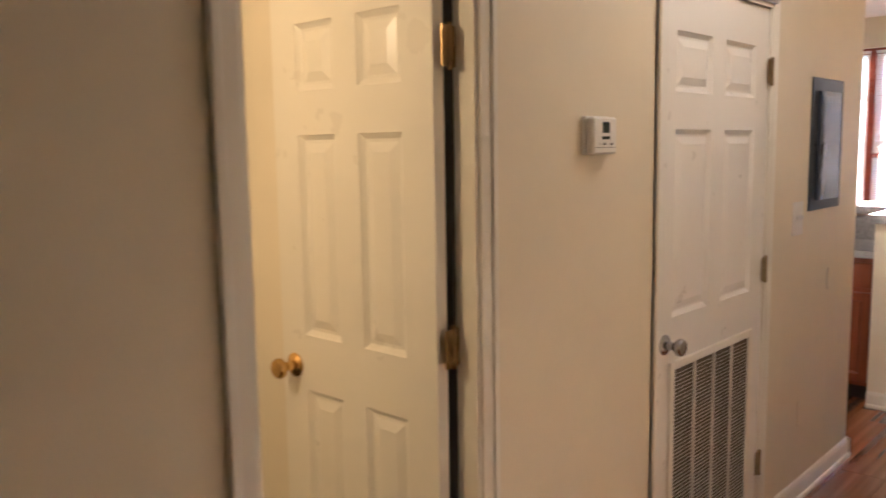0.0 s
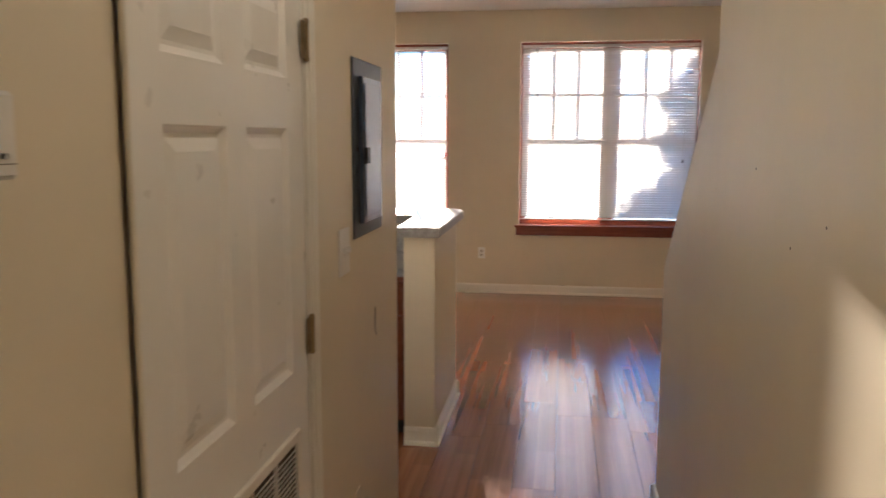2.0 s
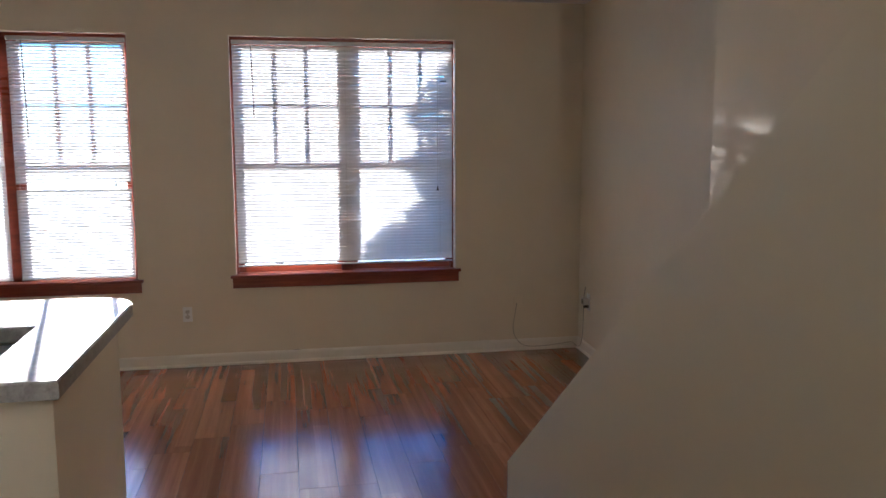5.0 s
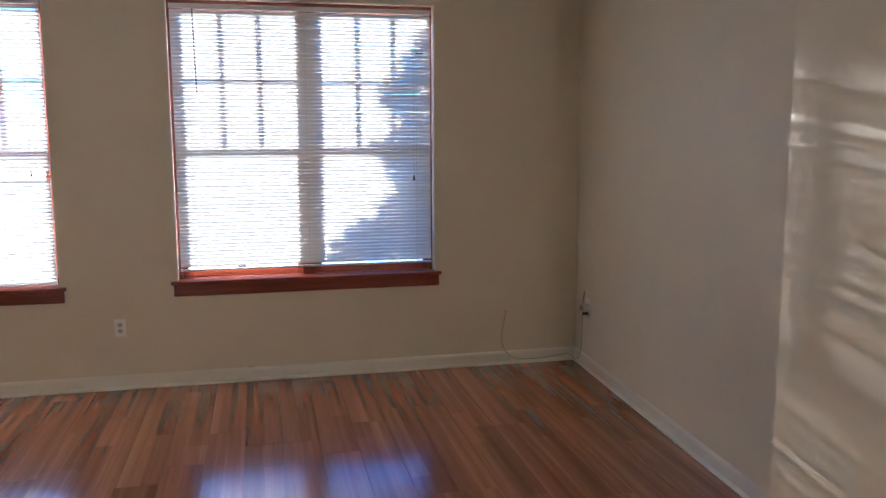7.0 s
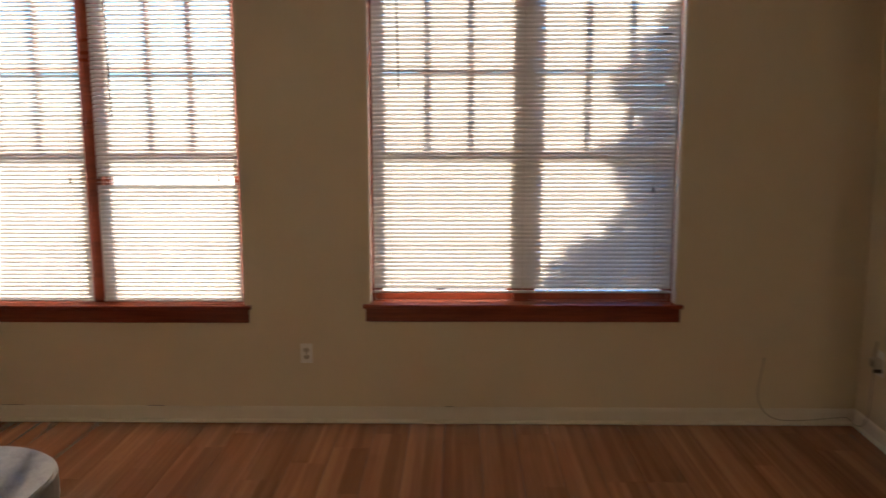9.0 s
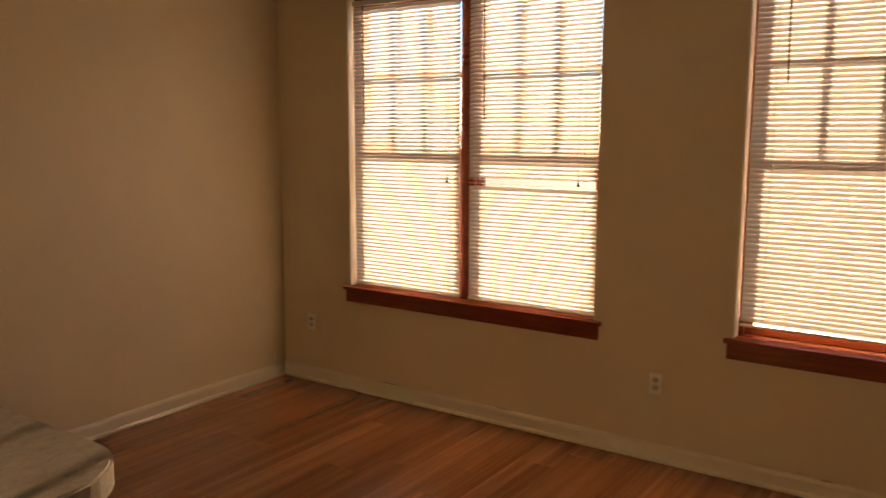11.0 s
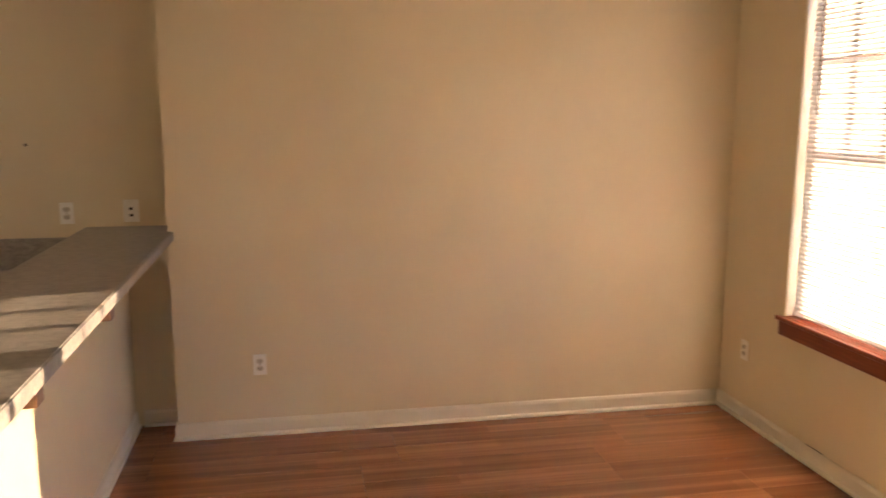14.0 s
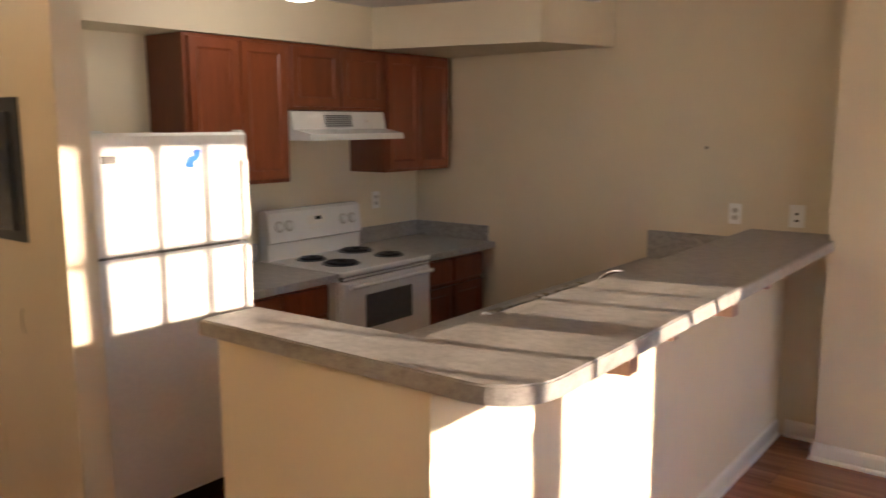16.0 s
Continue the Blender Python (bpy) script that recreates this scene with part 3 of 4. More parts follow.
part("grille_frame", boxes((gx0, gx0 + 0.028, -0.012, 0.0, gz0, gz1), (gx1 - 0.028, gx1, -0.012, 0.0, gz0, gz1), (gx0 + 0.028, gx1 - 0.028, -0.012, 0.0, gz1 - 0.028, gz1), (gx0 + 0.028, gx1 - 0.028, -0.012, 0, gz0, gz0 + 0.028), bevel=0.003), TRIM, air_door, "white painted grille frame")
# dark sheet on the solid leaf, in place of shaded depth behind the louvres
part("grille_backing", boxes((gx0 + 0.02, gx1 - 0.02, -0.003, 0.0005, gz0 + 0.02, gz1 - 0.02)), LOUVRE_SHADE, air_door, "dark sheet standing in for the shade behind the grille")
gw = (gx1 - gx0 - 0.056) / 4
for i in (1, 2, 3):
    x = gx0 + 0.028 + i * gw
    part("grille_bar", boxes((x - 0.004, x + 0.004, -0.0115, -0.003, gz0 + 0.028, gz1 - 0.028)), GRILLE, air_door)
lou = bpy.data.meshes.new("louvre")
bm = boxes((gx0 + 0.028, gx1 - 0.028, -0.0042, 0.0042, -0.0007, 0.0007))
bm.to_mesh(lou)
bm.free()
lou.materials.append(GRILLE)
z = gz0 + 0.036
while z < gz1 - 0.032:
    s = new("louvre", lou)
    s.parent = air_door
    s.matrix_basis = pose(0, -0.0075, z, -30, 0, 0)
    z += 0.0128

# ---- fittings on the walls ----
def on_wall(name, label, category, place, facing, group=""):
    """An empty on a wall whose local -y points into the room; facing in degrees about z."""
    return thing(name, label, category, place, facing, group)

FACE = {"-y": 0, "+x": 90, "+y": 180, "-x": -90}

def outlet(place, way, label="white duplex power outlet"):
    o = on_wall("power_outlet", label, "outlet", place, FACE[way], "power outlets")
    part("cover_plate", boxes((-0.035, 0.035, -0.006, -0.0003, -0.057, 0.057), bevel=0.002), PLATE, o)
    for dz in (-0.02, 0.02):
        face = part("socket", prism(bmesh.new(), [(0.017 * math.copysign(min(1, abs(1.25 * math.cos(t))), math.cos(t)), dz + 0.0145 * math.sin(t)) for t in [i * math.pi / 8 for i in range(16)]], -0.0085, -0.005, "y"), SOCKET, o)
        part("slot", boxes((-0.008, -0.005, -0.0092, -0.008, dz - 0.004, dz + 0.007)), BLACK, face)
        part("slot", boxes((0.005, 0.008, -0.0092, -0.008, dz - 0.004, dz + 0.007)), BLACK, face)
        part("slot", rod(bmesh.new(), (0, -0.008, dz - 0.008), (0, -0.0092, dz - 0.008), 0.003, n=8), BLACK, face)
    part("screw", rod(bmesh.new(), (0, -0.006, 0), (0, -0.0075, 0), 0.003, n=8), NICKEL, o)
    return o

outlet((-1.116, YW, 0.41), "-y")
outlet((-3.497, YW, 0.408), "-y")
outlet((XL, 5.962, 0.396), "+x")
outlet((XK, 4.989, 1.203), "+x")
outlet((-3.56, YB, 1.19), "+y")
kp = on_wall("cable_outlet", "white wall plate with two dark jacks", "outlet", (XK, 5.312, 1.21), FACE["+x"])
part("cover_plate", boxes((-0.04, 0.04, -0.006, -0.0003, -0.06, 0.06), bevel=0.002), PLATE, kp)
part("jack", rod(bmesh.new(), (0, -0.005, 0.012), (0, -0.012, 0.012), 0.008), BLACK, kp)
part("jack", boxes((-0.009, 0.009, -0.0075, -0.005, -0.03, -0.018)), BLACK, kp)
tv = on_wall("cable_plate", "white blank cable plate on the wall", "wall plate", (1.492, YW, 0.4), 0)
part("cover_plate", boxes((-0.035, 0.035, -0.006, -0.0003, -0.057, 0.057), bevel=0.002), WALL, tv)
part("jack", rod(bmesh.new(), (-0.012, -0.005, -0.01), (-0.012, -0.014, -0.01), 0.006), CHROME, tv)
plug = on_wall("wall_plug", "beige plug adapter in a white wall outlet", "plug", (XR - 0.0135, 8.39, 0.442), FACE["-x"])
part("cover_plate", boxes((-0.036, 0.036, -0.006, -0.0003, -0.075, 0.062), bevel=0.002), PLATE, plug)
adapter = part("adapter", boxes((-0.034, 0.03, -0.052, -0.006, -0.028, 0.026), bevel=0.006), GREYPLUG, plug, "beige adapter block")
# grey bars across the adapter and a black block below it
for k in range(4):
    part("rib", boxes((-0.02 + k * 0.011, -0.015 + k * 0.011, -0.0535, -0.0518, -0.02, 0.018)), SMUDGE, adapter)
part("cord_clip", boxes((0.012, 0.024, -0.05, -0.0062, -0.05, -0.029), bevel=0.002), BLACK, plug)
part("socket", boxes((-0.016, 0.016, -0.0075, -0.0058, -0.066, -0.034), bevel=0.002), SOCKET, plug)
cable = tagged(new("cable"), "thin beige cable drooping between wall plates", "cable")
tube("cord", [(1.48, YW - 0.014, 0.39), (1.462, YW - 0.04, 0.33), (1.442, YW - 0.03, 0.2), (1.462, YW - 0.035, 0.11), (1.542, YW - 0.03, 0.035), (1.7, YW - 0.03, 0.03), (1.9, YW - 0.03, 0.05), (XR - 0.06, YW - 0.04, 0.06), (XR - 0.05, 8.55, 0.03), (XR - 0.05, 8.46, 0.06), (XR - 0.055, 8.4, 0.15), (XR - 0.055, 8.392, 0.3), (XR - 0.055, 8.39, 0.42)], 0.0026, CABLE, cable)
tube("cord_loop", [(XR - 0.06, 8.385, 0.46), (XR - 0.055, 8.365, 0.53), (XR - 0.035, 8.405, 0.57), (XR - 0.035, 8.435, 0.5), (XR - 0.045, 8.425, 0.42)], 0.0026, CABLE, cable)

sw = on_wall("light_switch", "white double light switch on the hall wall", "light switch", (XH, 2.806, 1.233), FACE["+x"])
part("cover_plate", boxes((-0.055, 0.055, -0.006, -0.0003, -0.068, 0.068), bevel=0.002), PLASTIC, sw)
for dx in (-0.023, 0.023):
    t = part("toggle", boxes((-0.005, 0.005, -0.018, -0.004, -0.004, 0.012), bevel=0.0015), PLASTIC, sw)
    t.location = (dx, 0, 0)
blank = on_wall("blank_plate", "painted over blank wall plate low on the hall wall", "wall plate", (XH, 2.926, 0.39), FACE["+x"])
part("cover_plate", boxes((-0.035, 0.035, -0.004, -0.0003, -0.057, 0.057), bevel=0.0015), WALL, blank)

th = on_wall("thermostat", "white digital thermostat with a small dark display", "thermostat", (XH, 1.288, 1.566), FACE["+x"])
part("base_plate", boxes((-0.062, 0.062, -0.012, -0.0003, -0.05, 0.05), bevel=0.003), PLASTIC, th)
part("body", boxes((-0.057, 0.057, -0.036, -0.012, -0.049, 0.047), bevel=0.005), PLASTIC, th)
part("display", boxes((-0.014, 0.018, -0.0375, -0.0355, 0.006, 0.034)), LCD, th, "dark lcd display")
part("display", boxes((-0.016, 0.02, -0.0375, -0.0355, -0.011, -0.003)), LCD, th)
for i in range(4):
    part("button", boxes((-0.03 + i * 0.018, -0.02 + i * 0.018, -0.0385, -0.0355, -0.026, -0.02), bevel=0.001), BADGE if i % 2 else PLASTIC, th)
part("cover_seam", boxes((-0.05, 0.05, -0.0368, -0.0355, -0.0325, -0.031)), SMUDGE, th)

eb = on_wall("breaker_panel", "dark grey steel breaker panel with a closed door", "electrical panel", (XH, 3.114, 1.529), FACE["+x"])
part("cover", boxes((-0.195, 0.195, -0.006, -0.0003, -0.275, 0.275), bevel=0.002), PANELGREY, eb)
pd = part("door", boxes((-0.126, 0.126, -0.02, -0.006, -0.232, 0.222), (-0.106, 0.106, -0.0235, -0.02, -0.212, 0.202), bevel=0.002), PANELDOOR, eb)
part("latch", boxes((-0.112, -0.08, -0.031, -0.02, -0.045, 0.005), bevel=0.002), BLACK, pd, "black latch")
part("screw", rod(bmesh.new(), (-0.14, -0.006, 0), (-0.14, -0.008, 0), 0.006, n=8), NICKEL, eb)
part("screw", rod(bmesh.new(), (0.16, -0.006, 0.2), (0.16, -0.008, 0.2), 0.005, n=8), NICKEL, eb)
part("screw", rod(bmesh.new(), (0.16, -0.006, -0.2), (0.16, -0.008, -0.2), 0.005, n=8), NICKEL, eb)

mk = tagged(new("wall_marks"), "small scuffs, nail holes and putty on painted walls", "wall mark", kind="stuff")
part("nail", rod(bmesh.new(), (XK, 4.813, 1.561), (XK + 0.012, 4.813, 1.559), 0.009, 0.006, 8), SMUDGE, mk)
tube("scuff", [(XH + 0.001, 3.21, 0.985), (XH + 0.001, 3.195, 0.945), (XH + 0.001, 3.2, 0.905), (XH + 0.001, 3.22, 0.885)], 0.002, SMUDGE, mk)
for x, w in ((-2.05, 0.1), (-0.32, 0.045), (-2.9, 0.13)):
    part("crack", boxes((x, x + w, YW - 0.006, YW - 0.0004, 0.0945, 0.0965)), SMUDGE, mk)
for y, z in ((2.404, 1.497), (2.1, 1.36), (1.9, 1.42)):
    part("nail_hole", rod(bmesh.new(), (0.1, y, z), (0.0985, y, z), 0.0025, n=8), SMUDGE, mk)

# ---- kitchen ----
def cab_door(w, h, t=0.019, frame_w=0.055):
    """A frame-and-panel cabinet front in x (0..w), z (0..h), face at y=0 towards -y."""
    bm = bmesh.new()
    f = frame_w
    loops = []
    for inset, y in ((0, t), (0, 0.003), (0.003, 0.0), (f - 0.002, 0.0), (f + 0.001, 0.003), (f + 0.009, 0.009), (f + 0.02, 0.0095)):
        loops.append([bm.verts.new(v) for v in ((inset, y, inset), (w - inset, y, inset), (w - inset, y, h - inset), (inset, y, h - inset))])
    for p, q in zip(loops, loops[1:]):
        for i in range(4):
            bm.faces.new((p[i], p[(i + 1) % 4], q[(i + 1) % 4], q[i]))
    bm.faces.new(loops[0][::-1])
    bm.faces.new(loops[-1])
    return bm


def wall_cabinet(x0, x1, z0, z1, label):
    """Upper unit on the back wall, doors facing +y."""
    w, h = x1 - x0, z1 - z0
    c = thing("wall_cabinet", label, "cabinet", (x1, YB, z0), 180, "upper kitchen cabinets")
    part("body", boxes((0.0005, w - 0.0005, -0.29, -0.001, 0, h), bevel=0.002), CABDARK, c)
    part("face_frame", boxes((0.0005, 0.035, -0.308, -0.29, 0, h), (w - 0.035, w - 0.0005, -0.308, -0.29, 0, h), (0.035, w - 0.035, -0.308, -0.29, h - 0.035, h), (0.035, w - 0.035, -0.308, -0.29, 0, 0.035), bevel=0.0015), CABWOOD, c)
    dw = w / 2 - 0.022
    for a in (0.018, w / 2 + 0.004):
        d = part("cabinet_door", cab_door(dw, h - 0.036, frame_w=0.05), CABWOOD, c)
        d.location = (a, -0.328, 0.018)
    return c

CT = 2.138
wall_cabinet(-2.533, -1.88, 1.385, CT, "cherry stained two-door wall cabinet beside the range hood")
wall_cabinet(-3.318, -2.534, 1.777, CT, "short cherry stained two-door cabinet over the range hood")
wall_cabinet(-3.975, -3.319, 1.395, CT, "cherry stained two-door wall cabinet in the corner")

def base_cabinet(x0, x1, yback, turn, label, doors=2):
    """Lower unit; front faces the local -y."""
    w = x1 - x0
    c = thing("base_cabinet", label, "cabinet", ((x1 if turn else x0), yback, 0), turn, "lower kitchen cabinets")
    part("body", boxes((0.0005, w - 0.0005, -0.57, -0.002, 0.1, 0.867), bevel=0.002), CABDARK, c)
    part("toe_kick", boxes((0.0005, w - 0.0005, -0.5, -0.05, 0.0, 0.1)), BLACK, c, "black recessed toe kick")
    part("face_frame", boxes((0.0005, 0.035, -0.588, -0.57, 0.1, 0.867), (w - 0.035, w - 0.0005, -0.588, -0.57, 0.1, 0.867), (0.035, w - 0.035, -0.588, -0.57, 0.832, 0.867), (0.035, w - 0.035, -0.588, -0.57, 0.1, 0.135), (0.035, w - 0.035, -0.588, -0.57, 0.66, 0.695)), CABWOOD, c)
    dw = w / doors - 0.018
    for i in range(doors):
        a = 0.009 + i * w / doors
        d = part("cabinet_door", cab_door(dw, 0.535, frame_w=0.05), CABWOOD, c)
        d.location = (a, -0.608, 0.125)
        d = part("drawer_front", boxes((0, dw, 0, 0.019, 0, 0.15), bevel=0.004), CABWOOD, c)
        d.location = (a, -0.608, 0.687)
    return c

base_cabinet(-2.52, -1.87, YB, 180, "cherry stained base cabinet between refrigerator and range")
base_cabinet(-3.975, -3.292, YB, 180, "cherry stained base cabinet in the kitchen corner")
for a in (-1.682, -2.258, -2.834, -3.41, -3.984):
    base_cabinet(a, a + 0.574, 5.118, 0, "cherry stained base cabinet under the sink counter", 1)

def counter(name, bm, label):
    return tagged(part(name, bm, LAM), label, "countertop")

SX0, SX1, SY0, SY1 = -3.06, -2.24, 4.545, 5.0
YF = YB + 0.685
c1 = counter("countertop", boxes((-2.522, -1.868, YB + 0.0005, YF, 0.87, 0.91), bevel=0.003), "grey speckled laminate counter with backsplash beside the range")
part("backsplash", boxes((-2.522, -1.868, YB + 0.0005, YB + 0.02, 0.9105, 1.015), bevel=0.003), LAM, c1)
c2 = counter("countertop", boxes((XK + 0.0005, -3.29, YB + 0.0005, YF, 0.87, 0.91), bevel=0.003), "grey speckled laminate counter with backsplash in the corner")
part("backsplash", boxes((XK + 0.0205, -3.29, YB + 0.0005, YB + 0.02, 0.9105, 1.015), bevel=0.003), LAM, c2)
part("backsplash", boxes((XK + 0.0005, XK + 0.02, YB + 0.0005, YF - 0.055, 0.9105, 1.015), bevel=0.003), LAM, c2)
bm = boxes((XK + 0.0005, SX0, 4.475, 5.118, 0.87, 0.91), (SX1, -1.102, 4.475, 5.118, 0.87, 0.91), (SX0, SX1, 4.475, SY0, 0.87, 0.91), (SX0, SX1, SY1, 5.118, 0.87, 0.91))
bmesh.ops.remove_doubles(bm, verts=bm.verts, dist=0.0002)
c3 = counter("countertop", bm, "grey speckled laminate sink counter behind the bar")
part("backsplash", boxes((XK + 0.0005, XK + 0.02, 4.49, 5.097, 0.9105, 1.075), bevel=0.003), LAM, c3)
part("backsplash", boxes((XK + 0.0205, -1.102, 5.0985, 5.118, 0.9105, 1.06)), LAM, c3)

sink = thing("kitchen_sink", "double bowl stainless steel sink in the counter", "sink", ((SX0 + SX1) / 2, (SY0 + SY1) / 2, 0.91))
hw, hd = (SX1 - SX0) / 2, (SY1 - SY0) / 2
part("rim", boxes((-hw - 0.015, hw + 0.015, -hd - 0.015, -hd + 0.02, 0.0005, 0.006), (-hw - 0.015, hw + 0.015, hd - 0.05, hd + 0.015, 0.0005, 0.006), (-hw - 0.015, -hw + 0.02, -hd + 0.02, hd - 0.05, 0.0005, 0.006), (hw - 0.02, hw + 0.015, -hd + 0.02, hd - 0.05, 0.0005, 0.006), (-0.02, 0.02, -hd + 0.02, hd - 0.05, 0.0005, 0.006), bevel=0.002), STEEL, sink)
for a, b in ((-hw + 0.02, -0.02), (0.02, hw - 0.02)):
    part("bowl", boxes((a, a + 0.003, -hd + 0.02, hd - 0.05, -0.17, 0.001), (b - 0.003, b, -hd + 0.02, hd - 0.05, -0.17, 0.001), (a, b, -hd + 0.02, -hd + 0.023, -0.17, 0.001), (a, b, hd - 0.053, hd - 0.05, -0.17, 0.001), (a, b, -hd + 0.02, hd - 0.05, -0.173, -0.17)), STEEL, sink)
fa = thing("faucet", "low chrome kitchen faucet behind the sink", "faucet", (-2.75, SY1 - 0.02, 0.9165))
part("base", turned(bmesh.new(), [(0.03, 0), (0.03, 0.01), (0.018, 0.02), (0.016, 0.07), (0.01, 0.075)]), CHROME, fa, "", True)
tube("spout", [(0, 0, 0.06), (0, -0.02, 0.12), (-0.01, -0.08, 0.14), (-0.02, -0.16, 0.12), (-0.02, -0.18, 0.09)], 0.009, CHROME, fa)
part("lever", rod(bmesh.new(), (0, 0, 0.075), (0.07, -0.02, 0.1), 0.006, 0.004), CHROME, fa, "", True)

# bar top: an L with one rounded outer corner
R = 0.16
BARY, BARX = 5.553, -0.914
pts = [(XK + 0.0005, 5.075), (-1.15, 5.075), (-1.13, 4.418), (BARX, 4.418)]
pts += [(BARX - R + R * math.cos(t), BARY - R + R * math.sin(t)) for t in [i * math.pi / 20 for i in range(11)]]
pts += [(XL + 0.0005, BARY), (XL + 0.0005, 5.525), (XK + 0.0005, 5.525)]
bm = prism(bmesh.new(), pts, 1.077, 1.127, "z")
bmesh.ops.bevel(bm, geom=[ed for ed in bm.edges if abs(ed.verts[0].co.z - ed.verts[1].co.z) < 1e-4], offset=0.004, segments=2, affect="EDGES")
bar = tagged(part("bar_top", bm, LAM, None, "", True), "grey speckled laminate bar top with a rounded corner", "bar top")
band = bmesh.new()
outer = [Vector((x, y)) for x, y in pts[2:-2]]
ring = []
for k, q in enumerate(outer):
    d = (outer[min(k + 1, len(outer) - 1)] - outer[max(k - 1, 0)]).normalized()
    n = Vector((d.y, -d.x))
    ring.append([band.verts.new((*(q + n * o), z)) for o, z in ((-0.001, 1.0815), (0.0012, 1.0815), (0.0012, 1.1225), (-0.001, 1.1225))])
for a, b in zip(ring, ring[1:]):
    for k in range(4):
        band.faces.new((a[k], a[(k + 1) % 4], b[(k + 1) % 4], b[k]))
part("edge_band", band, LAM, bar)

def corbel(x, big):
    """A curved wooden bracket under the bar's overhang."""
    c = thing("shelf_bracket", "brown wooden corbel under the bar overhang" if big else "small brown wooden block under the bar overhang", "bracket", (x, 5.275, 1.0765), 0, "bar brackets")
    h, d, w = (0.15, 0.25, 0.06) if big else (0.09, 0.24, 0.04)
    prof = [(0.0005, 0), (d, 0), (d, -h * 0.42)] + [(d - (d - 0.03) * math.sin(t), -h + h * 0.58 * math.cos(t)) for t in [i * math.pi / 16 for i in range(1, 9)]] + [(0.0005, -h)]
    part("bracket", prism(bmesh.new(), prof, -w / 2, w / 2, "x"), CORBEL, c)

for x, big in ((-1.53, True), (-1.85, False), (-2.385, True), (-2.83, False)):
    corbel(x, big)

# refrigerator
FX0, FX1, FY = -1.86, -1.108, 3.5
fr = thing("refrigerator", "white top-freezer refrigerator with textured doors", "refrigerator", ((FX0 + FX1) / 2, YB + 0.03, 0), 180)
w = (FX1 - FX0) / 2
dpt = FY - YB - 0.03
part("body", boxes((-w + 0.003, w - 0.003, -dpt + 0.07, 0, 0.02, 1.66), bevel=0.006), ENAMEL_TEX, fr)
part("kick_grille", boxes((-w + 0.02, w - 0.02, -dpt + 0.06, -dpt + 0.09, 0.02, 0.1)), BLACK, fr, "black toe grille")
fd = part("freezer_door", boxes((-w, w, -dpt, -dpt + 0.065, 1.187, 1.666), bevel=0.012), ENAMEL_TEX, fr)
rd = part("fridge_door", boxes((-w, w, -dpt, -dpt + 0.065, 0.105, 1.177), bevel=0.012), ENAMEL_TEX, fr)
part("handle", boxes((w - 0.05, w - 0.018, -dpt - 0.03, -dpt - 0.002, 1.2, 1.55), bevel=0.01), ENAMEL, fd, "white moulded handle")
part("handle", boxes((w - 0.05, w - 0.018, -dpt - 0.03, -dpt - 0.002, 0.77, 1.165), bevel=0.01), ENAMEL, rd, "white moulded handle")
part("badge", boxes((-w + 0.05, -w + 0.115, -dpt - 0.002, -dpt + 0.001, 1.55, 1.58)), BADGE, fd, "small grey badge")
part("hinge_cap", boxes((-w + 0.01, -w + 0.07, -dpt + 0.005, -dpt + 0.09, 1.666, 1.676), bevel=0.003), ENAMEL, fr)
part("hinge_cap", boxes((w - 0.04, w - 0.01, -dpt + 0.01, -dpt + 0.06, 1.666, 1.674), bevel=0.003), ENAMEL, fr)
part("seam_strip", boxes((-w, w - 0.06, -dpt + 0.002, -dpt + 0.03, 1.1775, 1.1865)), BADGE, fr, "chrome strip between the doors")
clip = thing("fridge_clip", "blue plastic clip stuck on the freezer door", "magnet", (-1.565, FY, 1.558), 180)
bm = prism(bmesh.new(), [(-0.036, -0.026), (-0.03, -0.036), (-0.004, -0.038), (0.002, -0.03), (0.004, -0.012), (0.024, -0.006), (0.034, 0.014), (0.038, 0.03), (0.032, 0.038), (0.006, 0.038), (0.002, 0.014), (-0.02, 0.008), (-0.028, -0.008)], -0.014, -0.0005, "y")
part("clip", bm, BLUE, clip)

# range
RX0, RX1 = -3.285, -2.527
RF = 3.41
rg = thing("range", "white electric range with four coil burners", "stove", ((RX0 + RX1) / 2, YB + 0.03, 0), 180)
w = (RX1 - RX0) / 2
dp = RF - YB - 0.03
part("body", boxes((-w, w, -dp + 0.045, 0, 0.03, 0.885), bevel=0.003), ENAMEL, rg)
top = part("cooktop", boxes((-w - 0.002, w + 0.002, -dp, -0.05, 0.885, 0.915), bevel=0.008), ENAMEL, rg)
back = part("backguard", prism(bmesh.new(), [(0.0, 0.885), (0.0, 1.205), (-0.05, 1.205), (-0.075, 1.19), (-0.095, 1.02), (-0.075, 1.01), (-0.07, 0.885)], -w, w, "x"), ENAMEL, rg)
tilt = math.degrees(math.atan2(0.02, 0.165))
def on_guard(name, x, z, bmx, mat, label=""):
    o = part(name, bmx, mat, back, label)
    o.matrix_basis = pose(x, -0.075 - (1.19 - z) * 0.121, z, -tilt, 0, 0)
    return o
on_guard("clock_display", 0.0, 1.125, boxes((-0.075, 0.075, -0.003, 0.002, -0.022, 0.03), bevel=0.002), PLASTIC, "pale control panel")
on_guard("clock_display", 0.01, 1.135, boxes((-0.025, 0.025, -0.0045, -0.002, -0.008, 0.012)), LCD, "dark clock display")
